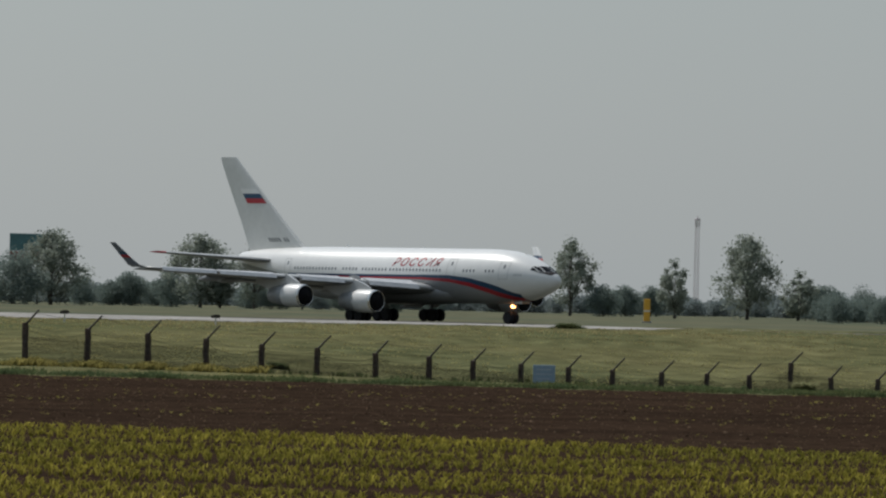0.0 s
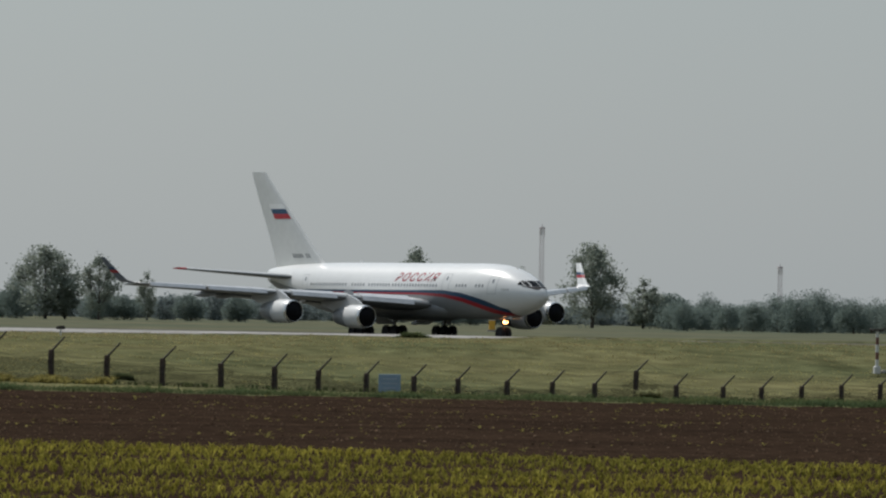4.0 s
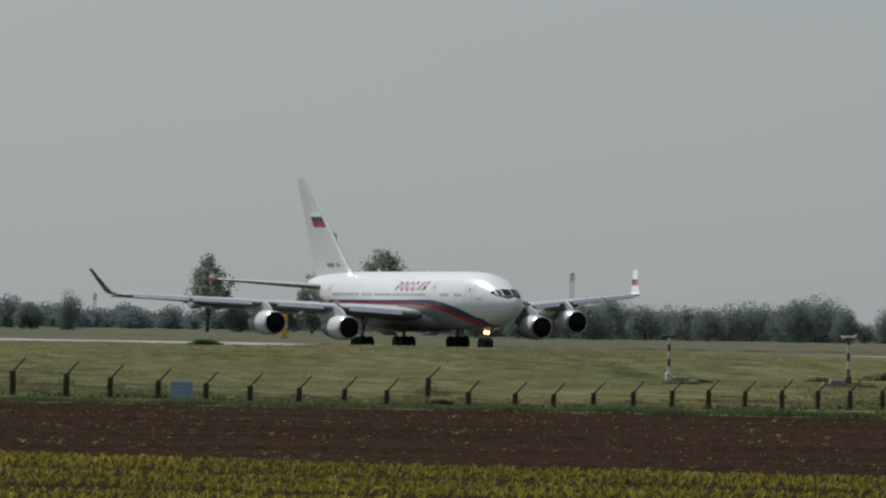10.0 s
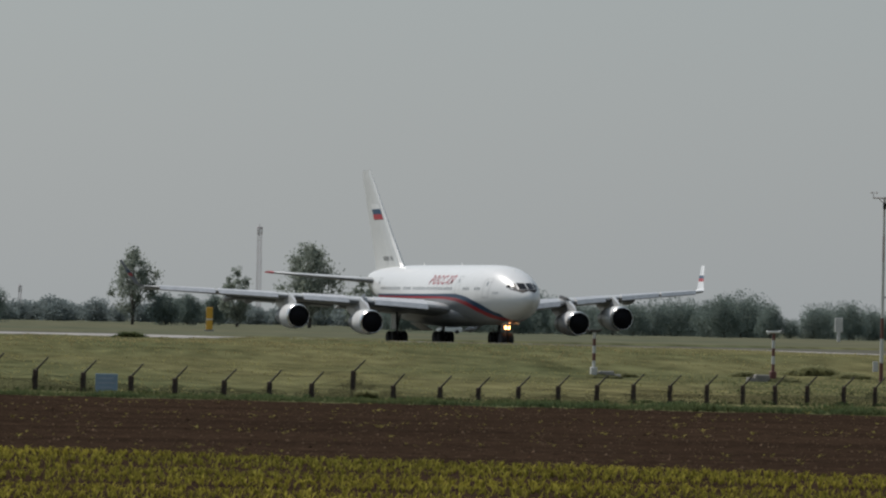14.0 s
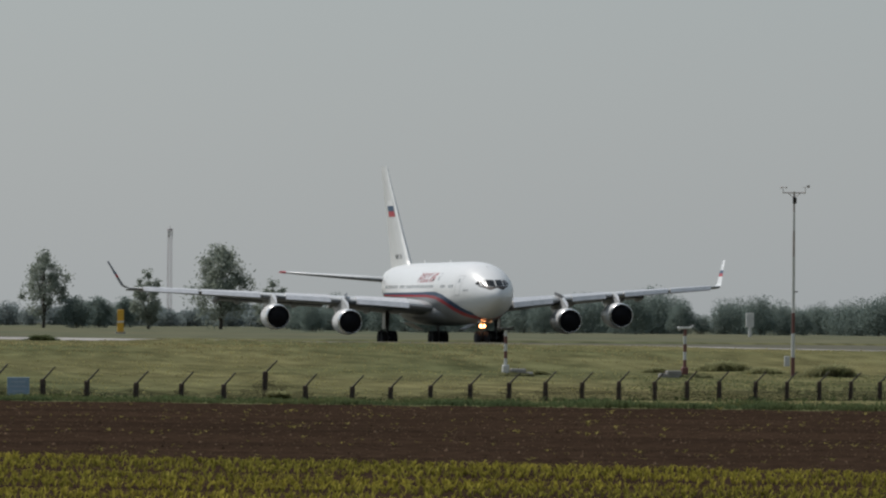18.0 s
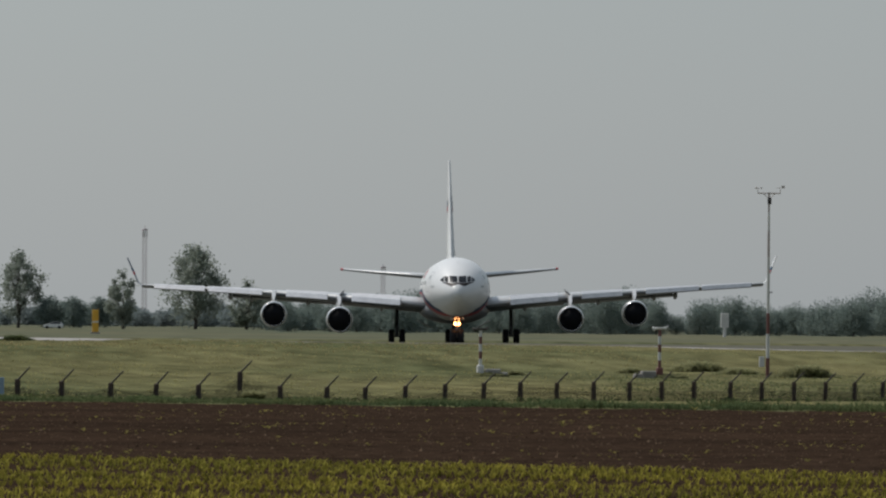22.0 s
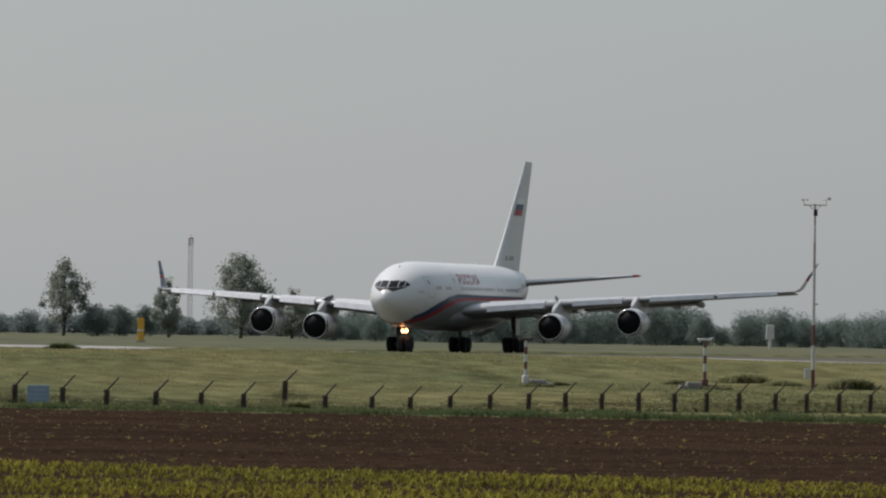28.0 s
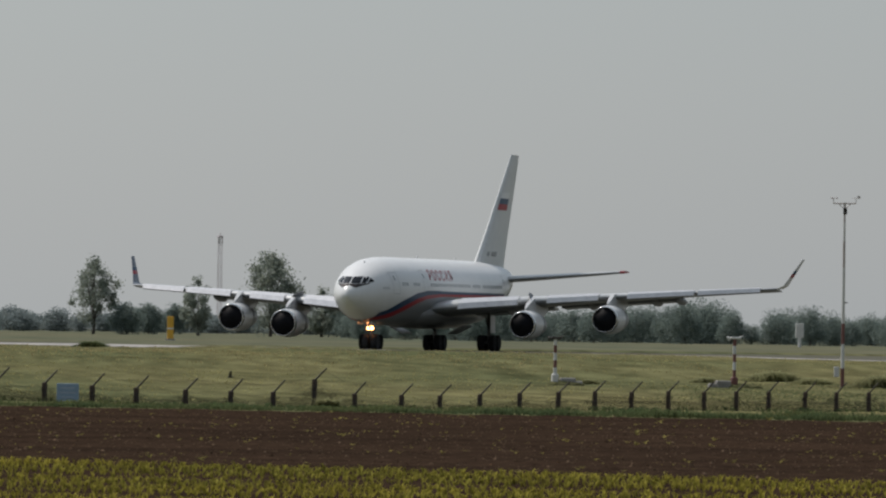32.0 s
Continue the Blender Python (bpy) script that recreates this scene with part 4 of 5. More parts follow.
# ---- instruments on the grass ----
def wind_mast():
    d = 424.0
    p = spot(1550, d=d)
    z0 = float(land(p.x, p.y))
    root = new("wind_mast")
    root.matrix_basis = pose(p.x, p.y, z0)
    top = EYE + 236 * d / 14000 - z0
    h = top
    bands = [(-0.2, 1.0, POLERED), (1.0, 2.3, POLEWHITE), (2.3, 3.4, POLERED), (3.4, 6.4, POLEWHITE), (6.4, 7.8, FADED), (7.8, 8.8, POLEWHITE), (8.8, h - 0.2, FADED)]
    for i, (a, b, m_) in enumerate(bands):
        bm = bmesh.new()
        tube(bm, (0, 0, a), (0, 0, b), 0.11 - 0.009 * i, 0.105 - 0.009 * i, 10)
        part("pole_section", bm, m_, root, "red painted section" if m_ is POLERED else "white painted section")
    bm = bmesh.new()
    tube(bm, (-0.62, 0, h), (0.62, 0, h), 0.035, n=6)
    tube(bm, (0, 0, h - 0.5), (0, 0, h + 0.05), 0.06, n=6)
    tube(bm, (-0.35, 0, h), (0, 0, h - 0.3), 0.02, n=5)
    tube(bm, (0.35, 0, h), (0, 0, h - 0.3), 0.02, n=5)
    part("cross_arm", bm, FADED, root, "grey cross arm")
    bm = bmesh.new()
    box(bm, (0.02, -0.08, h - 0.42), (0.2, 0.16, 0.34), 0.03)
    part("sensor_box", bm, IRON, root, "dark box under the cross arm")
    for x in (-0.6, 0.6):
        bm = bmesh.new()
        tube(bm, (x, 0, h), (x, 0, h + 0.28), 0.02, n=6)
        if x < 0:
            for k in range(3):
                a = 2 * math.pi * k / 3
                tube(bm, (x, 0, h + 0.28), (x + 0.16 * math.cos(a), 0.16 * math.sin(a), h + 0.28), 0.012, n=5)
                bmesh.ops.create_uvsphere(bm, u_segments=8, v_segments=5, radius=0.05, matrix=Matrix.Translation((x + 0.18 * math.cos(a), 0.18 * math.sin(a), h + 0.28)))
        else:
            tube(bm, (x - 0.2, 0, h + 0.28), (x + 0.2, 0, h + 0.32), 0.012, n=5)
            box(bm, (x + 0.16, 0, h + 0.34), (0.16, 0.01, 0.14))
        part("wind_sensor", bm, FADED, root, "small grey wind sensor")
    bm = bmesh.new()
    box(bm, (0.12, 0, h * 0.46), (0.22, 0.08, 0.06), 0.01)
    part("bracket", bm, IRON, root)
    bm = bmesh.new()
    box(bm, (-0.32, -0.05, 0.8), (0.28, 0.2, 0.55), 0.02)
    part("switch_box", bm, POLEWHITE, root, "white switch box")
    tagged(root, "tall red and white banded wind mast with cross arm", "mast")


def sensor_post(u, d, v_top, label, base_white):
    p = spot(u, d=d)
    z0 = float(land(p.x, p.y))
    h = EYE - v_top * d / 14000 - z0
    root = new("sensor_post")
    root.matrix_basis = pose(p.x, p.y, z0, 0, 0, 10)
    step = (h - 0.55) / 5
    zs = [0.5 + step * k for k in range(6)]
    for k in range(5):
        bm = bmesh.new()
        tube(bm, (0, 0, zs[k]), (0, 0, zs[k + 1]), 0.085, n=10)
        m_ = (POLEWHITE, POLERED)[(k + (0 if base_white else 1)) % 2]
        part("pole_section", bm, m_, root, "red painted section" if m_ is POLERED else "white painted section")
    bm = bmesh.new()
    box(bm, (0, 0, 0.2), (0.32, 0.30, 0.7), 0.04)
    part("plinth", bm, POLEWHITE if base_white else POLERED, root, "pale concrete plinth" if base_white else "rust red plinth")
    bm = bmesh.new()
    box(bm, (0.05, 0, h - 0.05), (0.55, 0.22, 0.12), 0.03)
    tube(bm, (-0.28, 0, h - 0.05), (-0.36, 0, h - 0.1), 0.1, 0.12, 8)
    tube(bm, (0.25, 0, h), (0.42, 0, h + 0.05), 0.03, n=6)
    part("sensor_head", bm, IRON if base_white else POLEWHITE, root, "small sensor head")
    bm = bmesh.new()
    bmesh.ops.create_icosphere(bm, subdivisions=3, radius=1.0, matrix=Matrix.Translation((0.5, 0, 0)) @ Matrix.Diagonal((1.0, 0.8, 0.2, 1)))
    for w in bm.verts:
        w.co.z += 0.05 * math.sin(w.co.x * 11 + 3 * math.sin(w.co.y * 7))
    part("grassy_heap", bm, GRASS, root, "low grassy heap")
    side = 1 if base_white else -1
    bm = box(bmesh.new(), (side * 0.62, -0.1, 0.16), (0.75, 0.5, 0.42), 0.05)
    box(bm, (side * 1.15, -0.05, 0.08), (0.45, 0.4, 0.26), 0.05)
    part("concrete_block", bm, CONCRETE, root, "pale broken concrete block")
    tagged(root, label, "sensor post", "sensor posts on the grass")


def white_cabinet():
    d = 1250.0
    p = spot(1473.5, d=d)
    root = new("white_panel")
    root.matrix_basis = pose(p.x, p.y, 0, 0, 0, 5)
    top = EYE + 23 * d / 14000
    bm = bmesh.new()
    box(bm, (0, 0, top - 1.15), (1.25, 0.5, 2.3), 0.06)
    part("panel", bm, POLEWHITE, root, "white box")
    bm = bmesh.new()
    tube(bm, (0, 0, -0.1), (0, 0, top - 2.2), 0.28, n=8)
    part("stand", bm, POLEWHITE, root)
    tagged(root, "white box on a short stand in front of the wood", "equipment box")


def yellow_pillar():
    d = 1050.0
    p = spot(360.5, d=d)
    root = new("yellow_pillar")
    root.matrix_basis = pose(p.x, p.y, 0, 0, 0, 0)
    h = EYE + 19 * d / 14000
    bm = bmesh.new()
    box(bm, (0, 0, h / 2 + 0.1), (0.85, 0.6, h - 0.1), 0.06)
    part("pillar", bm, YELLOW, root, "yellow painted pillar")
    bm = bmesh.new()
    box(bm, (0, 0, h * 0.5), (0.89, 0.64, 0.2), 0.02)
    part("band", bm, POLEWHITE, root, "pale band")
    bm = bmesh.new()
    box(bm, (0, 0, 0.05), (1.3, 1.0, 0.3), 0.04)
    part("footing", bm, CONCRETE, root)
    tagged(root, "yellow marker pillar beyond the taxiway", "marker")


def lattice_mast(u, v_top, d, w, label):
    p = spot(u, d=d)
    h = EYE + v_top * d / 14000
    root = new("lattice_mast")
    root.matrix_basis = pose(p.x, p.y, 0, 0, 0, 20)
    for sx in (-1, 1):
        for sy in (-1, 1):
            bm = bmesh.new()
            tube(bm, (sx * w * 0.5, sy * w * 0.5, -0.2), (sx * w * 0.42, sy * w * 0.42, h), 0.07, 0.05, 6)
            part("corner_leg", bm, LATTICE, root)
    bm = bmesh.new()
    n = int(h / w / 1.1)
    for k in range(n):
        z0, z1 = h * k / n, h * (k + 1) / n
        c = w * 0.47
        for (x0, y0), (x1, y1) in (((-c, -c), (c, -c)), ((c, -c), (c, c)), ((c, c), (-c, c)), ((-c, c), (-c, -c))):
            tube(bm, (x0, y0, z0), (x1, y1, z1), 0.028, n=4)
            tube(bm, (x0, y0, z1), (x1, y1, z1), 0.028, n=4)
    part("bracing", bm, LATTICE, root, "crossed lattice bracing")
    bm = bmesh.new()
    box(bm, (0, 0, h), (w * 1.15, w * 1.15, 0.5), 0.05)
    tube(bm, (0, 0, h), (0, 0, h + 1.2), 0.1, n=6)
    part("head_platform", bm, LATTICE, root)
    for k in range(3):
        bm = bmesh.new()
        tube(bm, (w * 0.6 * math.cos(k * 2.1), w * 0.6 * math.sin(k * 2.1), h - 2.4), (w * 0.6 * math.cos(k * 2.1), w * 0.6 * math.sin(k * 2.1), h - 0.4), 0.16, n=6)
        part("panel_aerial", bm, POLEWHITE, root)
    tagged(root, label, "lattice mast", "lattice masts on the horizon")


def billboard():
    d = 1820.0
    p = spot(-738, d=d)
    root = new("billboard")
    root.matrix_basis = pose(p.x, p.y, 0, 0, 0, 6)
    top = EYE + 111 * d / 14000
    bm = bmesh.new()
    box(bm, (0, 0, top - 2.0), (8.0, 0.3, 4.0), 0.05)
    part("upper_panel", bm, BOARD, root, "teal panel")
    bm = bmesh.new()
    box(bm, (-0.6, 0, top - 5.6), (6.8, 0.3, 3.0), 0.05)
    part("lower_panel", bm, BOARD_RED, root, "faded red panel")
    for x in (-2.6, 2.6):
        bm = bmesh.new()
        tube(bm, (x, 0.3, -0.2), (x, 0.3, top - 0.5), 0.22, n=8)
        part("support", bm, IRON, root)
    tagged(root, "teal and red advertising board behind trees", "billboard")


def edge_marker(u, v_top, v_base):
    d = EYE * 14000 / v_base
    p = spot(u, d=d)
    root = new("edge_marker")
    root.matrix_basis = pose(p.x, p.y, float(land(p.x, p.y)), 0, 0, 0)
    h = (v_base - v_top) * d / 14000
    bm = bmesh.new()
    tube(bm, (0, 0, -0.1), (0, 0, h - 0.12), 0.06, n=6)
    part("stem", bm, POLEWHITE, root)
    bm = bmesh.new()
    box(bm, (0, 0, h - 0.1), (0.62, 0.12, 0.2), 0.03)
    box(bm, (0.05, 0, h + 0.02), (0.4, 0.1, 0.06), 0.02)
    part("head", bm, IRON, root, "dark flat head")
    tagged(root, "short T-shaped marker in the grass", "marker", "taxiway edge markers")


# ---- plants ----
def blades(places, heights, per, lean, width, rng, levels=2):
    """Bent leaf blades, per of them at each place."""
    n = len(places)
    P = np.repeat(np.asarray(places), per, 0)
    H = np.repeat(np.asarray(heights), per) * rng.uniform(0.65, 1.1, n * per)
    A = rng.uniform(0, 2 * np.pi, n * per)
    L = H * rng.uniform(lean[0], lean[1], n * per)
    W = width * H * rng.uniform(0.7, 1.2, n * per)
    dx, dy = np.cos(A), np.sin(A)
    px, py = -dy, dx
    up, out = (0.0, 0.62, 0.85), (0.0, 0.35, 1.0)
    pts = []
    for (u, o, w) in zip(up, out, (0.7, 1.0, 0.06)):
        c = P + np.stack([dx * L * o, dy * L * o, H * u], 1)
        s = np.stack([px * W * w, py * W * w, 0 * W], 1)
        pts += [c - s, c + s]
    V = np.stack(pts, 1).reshape(-1, 3)
    k = np.arange(n * per)[:, None] * 6
    F = np.concatenate([k + np.array([[0, 1, 3, 2]]), k + np.array([[2, 3, 5, 4]])])
    return V, F


def maize():
    rng = np.random.RandomState(21)
    # rows run along the field's edge
    ex, ey = 1 / math.hypot(1, 0.81), -0.81 / math.hypot(1, 0.81)
    nx, ny = -ey, ex
    places = []
    for r in range(0, 88):
        if r % 11 in (9, 10):
            continue        # the track between two seeding passes
        off = -0.35 - r * 0.7
        s = np.arange(-42, 42, 0.066) + rng.uniform(0, 0.2)
        s = s[rng.uniform(size=len(s)) > 0.10]
        x = 0 + s * ex + off * nx + rng.normal(0, 0.035, len(s))
        y = 99.4 + s * ey + off * ny + rng.normal(0, 0.035, len(s))
        a = np.arctan2(x, y) * 14000
        d = np.hypot(x, y)
        ok = (a > -1000) & (a < 1900) & (d > 58) & (y < CROP_EDGE(x) + 0.2)
        places.append(np.stack([x[ok], y[ok], np.full(ok.sum(), -0.01)], 1))
    P = np.concatenate(places)
    patch = 0.5 + 0.5 * np.sin(P[:, 0] * 0.7 + 1.3 * np.sin(P[:, 1] * 0.21)) * np.sin(P[:, 1] * 0.33 + 0.4)
    H = 0.080 + 0.016 * patch + rng.normal(0, 0.018, len(P))
    V, F = blades(P, np.clip(H, 0.045, 0.16), 6, (0.35, 1.1), 0.075, rng)
    ob = link("maize", V.tolist(), F.tolist(), CORN_A)
    tagged(ob, "rows of young yellow-green maize plants", "maize", kind="stuff")


def scatter(name, n, place, h, per, lean, width, mat, seed, label, category):
    rng = np.random.RandomState(seed)
    P = place(rng, n)
    P = P[P[:, 1] < PAVE_NEAR(P[:, 0]) - 0.5]
    P = np.column_stack([P, land(P[:, 0], P[:, 1]) - 0.01])
    H = h(rng, P)
    V, F = blades(P, H, per, lean, width, rng)
    return tagged(link(name, V.tolist(), F.tolist(), mat), label, category, kind="stuff")


def sector(rng, n, d0, d1, u0=-950, u1=1900, power=2.0):
    a = rng.uniform(u0, u1, n) / 14000
    d = (d0 ** power + (d1 ** power - d0 ** power) * rng.uniform(size=n)) ** (1 / power)
    return np.column_stack([d * np.sin(a), d * np.cos(a)])


def plants():
    maize()

    def in_soil(rng, n):
        p = sector(rng, n * 5, 86, 178)
        k = (p[:, 1] > CROP_EDGE(p[:, 0]) + 0.6) & (p[:, 1] < SOIL_EDGE(p[:, 0]) - 0.5)
        q = p[k]
        dens = np.sin(q[:, 0] * 0.9 + 2) * np.sin(q[:, 1] * 0.35) + rng.uniform(-0.9, 0.9, len(q))
        return q[dens > 0.45][:n]
    scatter("soil_weeds", 1050, in_soil, lambda r, p: r.uniform(0.018, 0.055, len(p)) * np.where(r.uniform(size=len(p)) < 0.06, 1.8, 1), 6, (0.8, 2.4), 0.16, YELLOW_WEED, 31, "scattered small yellowish weeds on the ploughed soil", "weeds")

    def soil_clods(rng, n):
        p = sector(rng, n * 2, 86, 176)
        return p[(p[:, 1] > CROP_EDGE(p[:, 0]) + 0.3) & (p[:, 1] < SOIL_EDGE(p[:, 0]) - 0.3)][:n]
    rng = np.random.RandomState(5)
    P = soil_clods(rng, 12000)
    s = rng.uniform(0.008, 0.020, len(P)) * np.where(rng.uniform(size=len(P)) < 0.1, 2.0, 1)
    octa = np.array([[1, 0, 0], [0, 1, 0], [-1, 0, 0], [0, -1, 0], [0, 0, 0.8], [0, 0, -0.5]])
    V = (np.column_stack([P, np.zeros(len(P))])[:, None] + octa[None] * s[:, None, None] * rng.uniform(0.6, 1.4, (len(P), 6, 3))).reshape(-1, 3)
    tri = np.array([[0, 1, 4], [1, 2, 4], [2, 3, 4], [3, 0, 4], [1, 0, 5], [2, 1, 5], [3, 2, 5], [0, 3, 5]])
    F = (np.arange(len(P))[:, None, None] * 6 + tri[None]).reshape(-1, 3)
    tagged(link("soil_clods", V.tolist(), F.tolist(), CRUMB), "brown clods of ploughed soil", "clods", kind="stuff")

    def verge(rng, n):
        p = sector(rng, n, 150, 200)
        p[:, 1] = SOIL_EDGE(p[:, 0]) - 0.5 + np.abs(rng.normal(0, 5, n))
        return p
    scatter("verge_grass", 11000, verge, lambda r, p: r.uniform(0.05, 0.13, len(p)) * (1 + 0.35 * np.sin(p[:, 0] * 0.8) * np.sin(p[:, 0] * 2.9 + 1)) * (1 + 0.35 * np.clip((p[:, 0] - 7) / 8, 0, 1)), 7, (0.3, 0.9), 0.05, WEED, 32, "rough green verge grass at the field's edge", "grass")

    def by_fence(rng, n):
        s = rng.uniform(-12, 100, n)
        o = rng.normal(0, 0.9, n)
        return np.column_stack([FENCE_A[0] + s * FENCE_DIR[0] + o, FENCE_A[1] + s * FENCE_DIR[1] + o * 0.5])
    scatter("fence_weeds", 1500, by_fence, lambda r, p: r.uniform(0.05, 0.2, len(p)) * (0.6 + 0.5 * np.sin(p[:, 0] * 1.9) ** 2), 9, (0.3, 0.9), 0.06, WEED, 33, "green weeds along the foot of the fence", "weeds")
    scatter("yellow_weeds", 1500, lambda r, n: (lambda p: p[(p[:, 0] < -4.6)][:n])(by_fence(r, n * 16)), lambda r, p: r.uniform(0.12, 0.30, len(p)) * (0.5 + 0.5 * np.sin(p[:, 0] * 2.3) ** 2), 8, (0.5, 1.3), 0.09, YELLOW_WEED, 34, "yellowish weeds along the foot of the fence", "weeds")
    scatter("airfield_grass", 30000, lambda r, n: sector(r, n, 182, 660, power=0.6), lambda r, p: r.uniform(0.008, 0.026, len(p)) * (1 + 0.5 * np.sin(p[:, 1] * 0.11 + 0.2 * p[:, 0])) * (p[:, 1] / 350) ** 0.5, 4, (1.2, 2.6), 0.2, DRY_GRASS, 35, "mown dry airfield grass", "grass")

    def uneven(x, seed, step):
        """A smooth random value from 0 to 1 along x."""
        knots = np.arange(-100, 200, step)
        return np.interp(x, knots, np.random.RandomState(seed).uniform(0, 1, len(knots)))

    def edge(rng, n):
        x = rng.uniform(-70, 140, n)
        y = PAVE_NEAR(x) - 0.6 - np.abs(rng.normal(0, 6, n))
        return np.column_stack([x, y])
    scatter("taxiway_edge_grass", 4200, edge, lambda r, p: r.uniform(0.03, 0.16, len(p)) * np.where(p[:, 0] < 2, 0.4, (0.2 + 0.8 * uneven(p[:, 0], 4, 3.1) * uneven(p[:, 0], 5, 0.9)) * np.where(p[:, 0] > 58, 0.2, 1)), 6, (0.5, 1.4), 0.2, STRAW, 36, "uneven grass along the taxiway edge", "grass")
    def patchy(rng, n, d0, d1, power, keep):
        p = sector(rng, n * 3, d0, d1, power=power)
        lump = np.sin(p[:, 0] * 0.9 + 3 * np.sin(p[:, 1] * 0.05)) * np.sin(p[:, 1] * 0.083 + 0.4 * p[:, 0]) + 0.6 * np.sin(p[:, 0] * 2.7 + p[:, 1] * 0.21)
        return p[lump + rng.uniform(-0.7, 0.7, len(p)) > keep][:n]
    scatter("grass_tufts", 9000, lambda r, n: patchy(r, n, 185, 600, 1.1, 0.2), lambda r, p: r.uniform(0.03, 0.11, len(p)) * (p[:, 1] / 300) ** 0.6, 6, (1.1, 2.4), 0.12, TUFT, 41, "uneven tufts of rank airfield grass", "grass")
    def rank_patch(rng, n):
        p = patchy(rng, n * 6, 275, 440, 1.1, 0.0)
        u = 14000 * p[:, 0] / p[:, 1]
        return p[u > 1180 + 160 * rng.uniform(size=len(p))][:n]
    scatter("rank_grass", 3600, rank_patch, lambda r, p: r.uniform(0.03, 0.12, len(p)), 7, (0.7, 1.7), 0.07, WEED, 43, "rank dark green grass about the sensor posts", "grass")
    scatter("withered_grass", 6500, lambda r, n: (lambda p: p[p[:, 0] < 47])(patchy(r, n, 470, 680, 2.0, 0.0)), lambda r, p: r.uniform(0.04, 0.16, len(p)), 6, (0.6, 1.8), 0.16, STRAW, 42, "withered brownish grass before the taxiway", "grass")

    def crest_edge(rng, n):
        x = rng.uniform(4, 75, n)
        return np.column_stack([x, PAVE_NEAR(x) - 0.6 - np.abs(rng.normal(0, 3, n))])

    def crest_height(rng, p):
        u = 14000 * p[:, 0] / p[:, 1]
        # lower at the bearings where concrete has to show to the camera
        thin = (u < 380) | ((u > 465) & (u < 520)) | ((u > 640) & (u < 790))
        return rng.uniform(0.02, 0.07, len(p)) * np.where(thin, 0.5, 0.75 + 0.25 * np.sin(p[:, 0] * 2.3) * np.sin(p[:, 0] * 0.7))
    scatter("crest_grass", 2600, crest_edge, crest_height, 6, (0.5, 1.4), 0.16, STRAW, 37, "low grass on the crest, placed to break up the concrete line", "grass")
    for name, u, v, wdt, hgt, mat in (("shrub", 221, 37, 2.0, 0.5, WEED), ("shrub", 1105, 84, 0.8, 0.28, SHRUB), ("shrub", 1430, 76, 2.6, 0.62, SHRUB), ("shrub", 1500, 78, 2.0, 0.4, SHRUB),
                                      ("shrub", 1620, 82, 2.2, 0.7, SHRUB), ("shrub", 1310, 78, 1.4, 0.35, SHRUB), ("shrub", 640, 128, 0.5, 0.35, SHRUB), ("shrub", -290, 132, 0.45, 0.22, WEED)):
        p = spot(u, v, z=0.0 if v < 60 else -0.75 if u > 900 else -0.4)
        rng = np.random.RandomState(int(abs(u)))
        q = rng.normal(0, 0.4, (620, 2)) * (wdt, wdt * 0.5)
        pl = np.column_stack([q, np.full(620, -0.03)])
        V, F = blades(pl, 1.25 * hgt * np.clip(1.1 - np.abs(q[:, 0]) / wdt, 0.2, 1) * rng.uniform(0.2, 1.1, 620), 4, (0.7, 1.7), 0.055, rng)
        ob = link(name, V.tolist(), F.tolist(), mat)
        ob.location = (p.x, p.y, float(land(p.x, p.y)))
        tagged(ob, "low dark green shrub in the airfield grass", "shrub", "low shrubs")


# ---- passing cars and birds ----
def car():
    """A small white hatchback; x ahead, on its wheels' ground."""
    root = new("car")
    side = [(-2.05, 0.45), (-2.1, 0.85), (-1.95, 1.0), (1.1, 0.95), (1.95, 0.8), (2.1, 0.6), (2.05, 0.35), (-2.0, 0.3)]
    rings = [[(x, y * (1 - 0.06 * (z > 0.9)), z) for x, z in side] for y in (-0.83, -0.78, 0.78, 0.83)]
    rings[0] = [(x * 0.985, y, 0.33 + (z - 0.33) * 0.96) for x, y, z in rings[0]]
    rings[3] = [(x * 0.985, y, 0.33 + (z - 0.33) * 0.96) for x, y, z in rings[3]]
    part("body", loft(rings), WHITE, root, "white painted body")
    roof = [(-1.9, 1.0), (-1.6, 1.42), (-0.1, 1.46), (0.95, 0.98)]
    part("roof", loft([[(x, y * (0.82 if z > 1.2 else 1.0), z) for x, z in roof] for y in (-0.74, 0.74)]), WHITE, root, "white roof")
    for y in (-1, 1):
        bm = bmesh.new()
        vs = [bm.verts.new((x, y * (0.76 - 0.12 * (z > 1.2)), z)) for x, z in ((-1.6, 1.03), (-1.45, 1.36), (-0.15, 1.4), (0.7, 1.02))]
        bm.faces.new(vs)
        part("side_window", bm, GLASS, root, "dark side window")
        bm = bmesh.new()
        box(bm, (2.03, y * 0.6, 0.66), (0.08, 0.34, 0.16), 0.02)
        part("headlight", bm, CABIN_GLASS, root)
        for x in (-1.25, 1.25):
            bm = bmesh.new()
            tube(bm, (x, y * 0.66, 0.31), (x, y * 0.86, 0.31), 0.31, n=18)
            part("wheel", bm, TYRE, root, "black wheel")
    return root


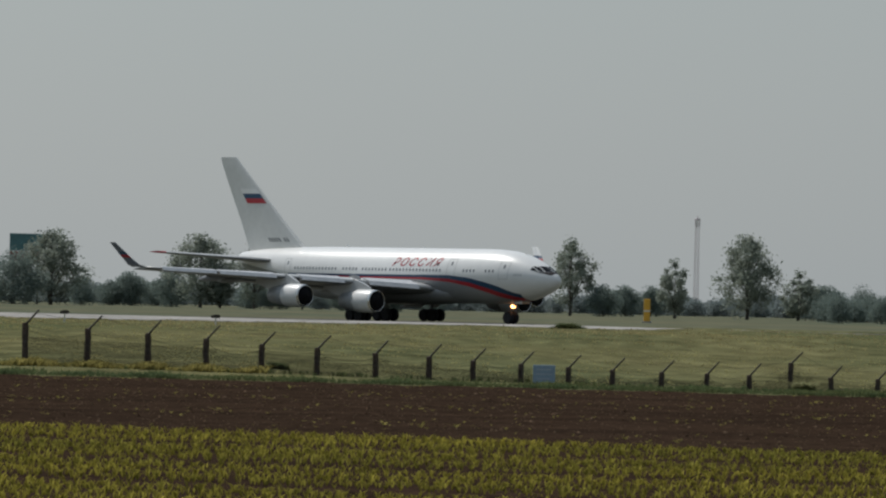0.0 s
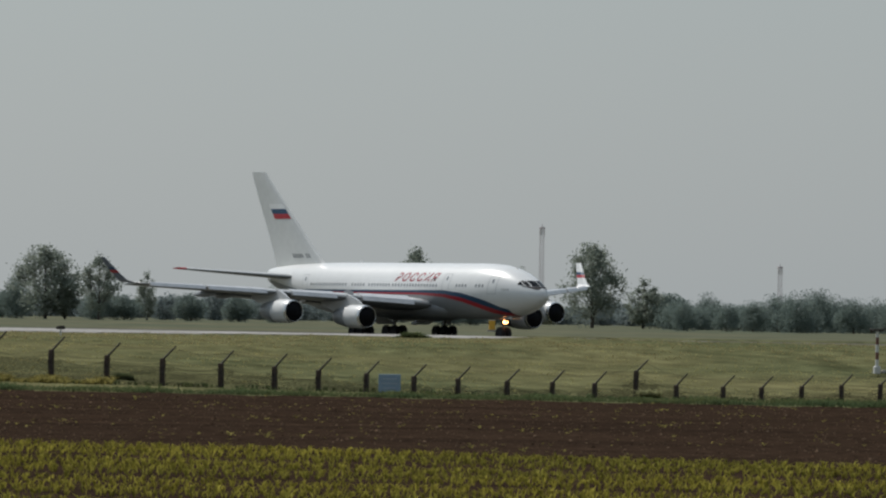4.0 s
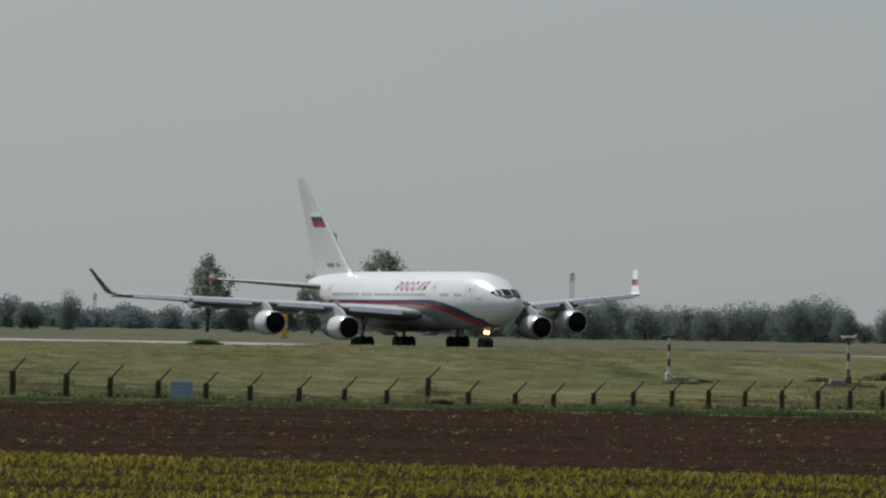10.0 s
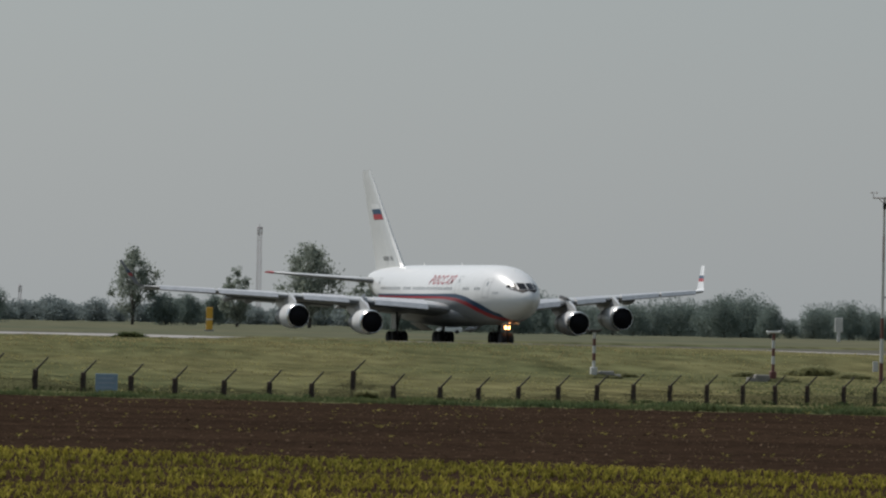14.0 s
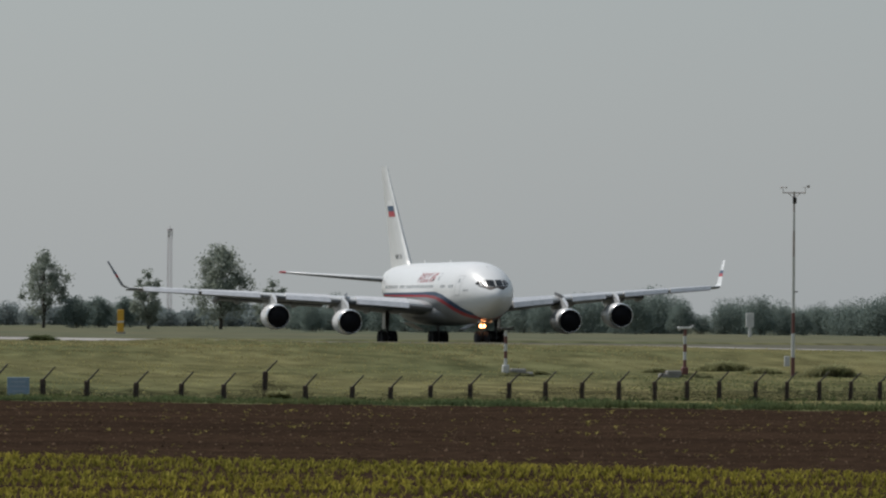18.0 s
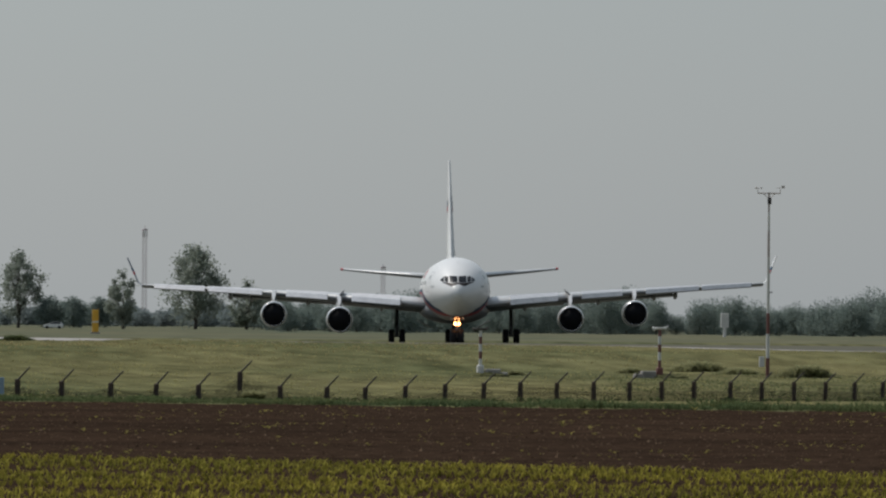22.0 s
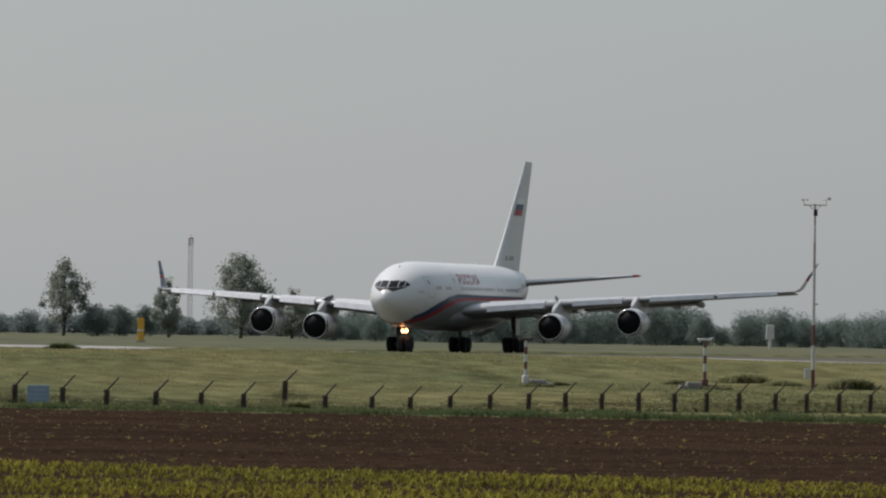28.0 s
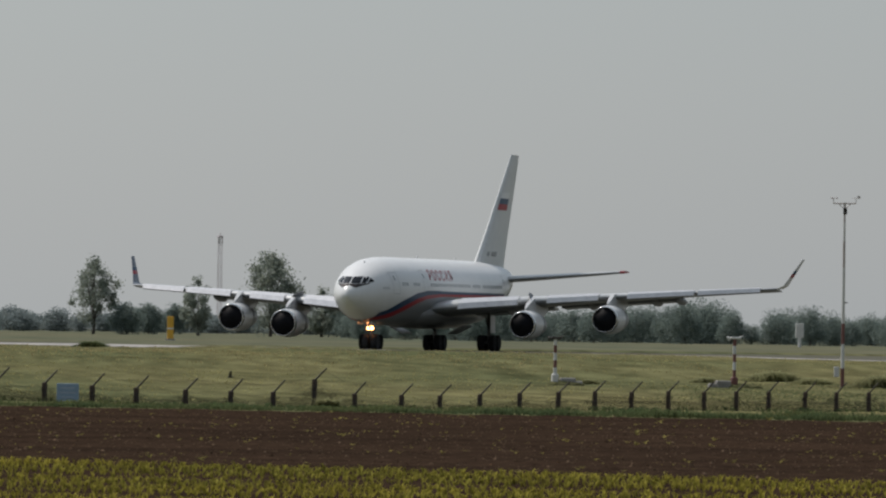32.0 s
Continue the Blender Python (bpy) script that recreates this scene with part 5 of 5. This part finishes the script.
def bird(span):
    """A dark bird; x ahead; the wings hang on the body."""
    root = new("bird")
    prof = [(0.30, 0.01), (0.22, 0.05), (0.05, 0.09), (-0.15, 0.06), (-0.26, 0.03), (-0.40, 0.05)]
    rings = [[(x, r * math.cos(k * math.pi / 4) * (1.6 if x < -0.3 else 1), 0.5 * r * math.sin(k * math.pi / 4) if x < -0.3 else r * math.sin(k * math.pi / 4)) for k in range(8)] for x, r in prof]
    part("body", loft(rings), FEATHER, root, "dark feathered body", smooth=True)
    wings = []
    for side in (-1, 1):
        rr = [[(0.12, side * 0.03, 0.012), (-0.12, side * 0.03, 0.0), (-0.12, side * 0.03, -0.01)], [(0.15, side * 0.4, 0.02), (-0.10, side * 0.4, 0.01), (-0.10, side * 0.4, 0.0)],
              [(0.0, side * 0.8, 0.01), (-0.14, side * 0.78, 0.005), (-0.14, side * 0.78, 0.0)]]
        w = part("wing", loft(rr), FEATHER, root, "dark wing")
        wings.append((w, side))
    root.scale = (span / 1.6,) * 3
    return tagged(root, "dark bird in flapping flight over the field", "bird", "birds"), wings


ground()
taxiway()
AIRLINER, WHEELS = aircraft()
trees()
fence()
notice()
wind_mast()
sensor_post(1042, 395.0, 7, "red and white banded sensor post on a pale plinth", True)
sensor_post(1359, 405.0, 3, "red and white banded sensor post on a rust red plinth", False)
white_cabinet()
yellow_pillar()
lattice_mast(446.5, 162, 2500.0, 1.25, "tall thin lattice mast with aerials on the horizon")
lattice_mast(868.5, 99, 2700.0, 1.25, "shorter lattice mast partly behind the wood")
lattice_mast(25, 50, 3300.0, 1.1, "short faint lattice mast behind the far hedge")
billboard()
edge_marker(-669, 24, 44)
edge_marker(-402, 26, 44)
plants()
CAR_A = tagged(car(), "small white car on the road before the wood", "car", "passing cars")
CAR_B = tagged(car(), "small white car on the road before the wood", "car", "passing cars")
BIRD_A, WINGS_A = bird(0.62)
BIRD_B, WINGS_B = bird(0.74)


def motions():
    rows = [
        (0, -5.98, 840.50, -0.01, 0.78, 42.38), (2, 2.88, 831.55, -0.23, 0.61, 38.21), (4, 11.17, 822.54, -0.39, 0.45, 33.78),
        (6.5, 20.82, 810.88, -0.35, 0.61, 28.90), (9, 29.43, 798.55, -0.48, 0.84, 23.82), (11, 35.46, 788.10, -0.38, 0.90, 19.71),
        (13, 40.56, 777.19, -0.38, 0.65, 16.12), (16.5, 47.38, 756.88, -0.36, 0.68, 11.05), (19, 50.50, 742.58, -0.19, 0.57, 5.55),
        (21, 51.68, 731.25, -0.08, 0.49, -0.29), (23, 51.37, 720.04, 0.00, 0.77, -5.91), (26.5, 48.04, 701.48, 0.10, 0.41, -14.39),
        (28, 45.92, 694.28, 0.12, 0.41, -17.60), (30, 42.97, 685.13, 0.12, 0.32, -18.88), (32, 40.02, 676.24, 0.13, 0.33, -19.10)]
    walk(AIRLINER, [(t, pose(x, y, z, bank, 0, head - 90)) for t, x, y, z, bank, head in rows])
    # the wheels roll along the way travelled
    ts = [r[0] for r in rows]
    gone = [0.0]
    for a, b in zip(rows, rows[1:]):
        gone.append(gone[-1] + math.hypot(b[1] - a[1], b[2] - a[2]))
    times = np.arange(0, 32.01, 2 / 15)
    turns = np.degrees(np.interp(times, ts, gone) / 0.68)
    for w in WHEELS:
        x, y, z = w.location
        walk(w, [(t, pose(x, y, z, 0, a % 360, 0)) for t, a in zip(times, turns)])

    # cars drive from right to left on the far road
    for thing, d, way in ((CAR_A, 1290.0, [(0, 4734), (12.5, 1209), (13, 1068), (32, -4290)]), (CAR_B, 1640.0, [(0, 5107), (16.5, 1510), (21, 527), (22, 286), (32, -2124)])):
        walk(thing, [(t, pose(d * u / 14000, d, 0, 0, 0, 180)) for t, u in way])
    # birds cross before the camera
    walk(BIRD_A, [(t, pose(175 * u / 14000, 175, EYE + v * 175 / 14000, 0, 0, 0)) for t, u, v in
                  [(0, -6980, 560), (7.0, -290, 543), (7.2, -99, 543), (7.4, 78, 537), (7.6, 265, 541), (7.8, 468, 535), (8.0, 666, 540), (8.4, 1048, 545), (32, 23600, 560)]])
    walk(BIRD_B, [(t, pose(350 * u / 14000, 350, EYE + v * 350 / 14000, 0, 0, 180)) for t, u, v in
                  [(0, 14800, 900), (29.0, 1890, 140), (29.6, 1624, 88), (29.8, 1537, 67), (30.0, 1447, 52), (30.2, 1363, 41), (30.4, 1267, 16), (30.8, 1073, -15), (31.0, 983, -35), (31.4, 777, -60), (31.6, 674, -66), (31.8, 575, -79), (32, 468, -86)]])
    for wings in (WINGS_A, WINGS_B):
        for w, side in wings:
            walk(w, [(t, pose(0, 0, 0, side * (8 + 38 * math.sin(t * 13.0)), 0, 0)) for t in np.arange(0, 32.01, 0.1)])


motions()
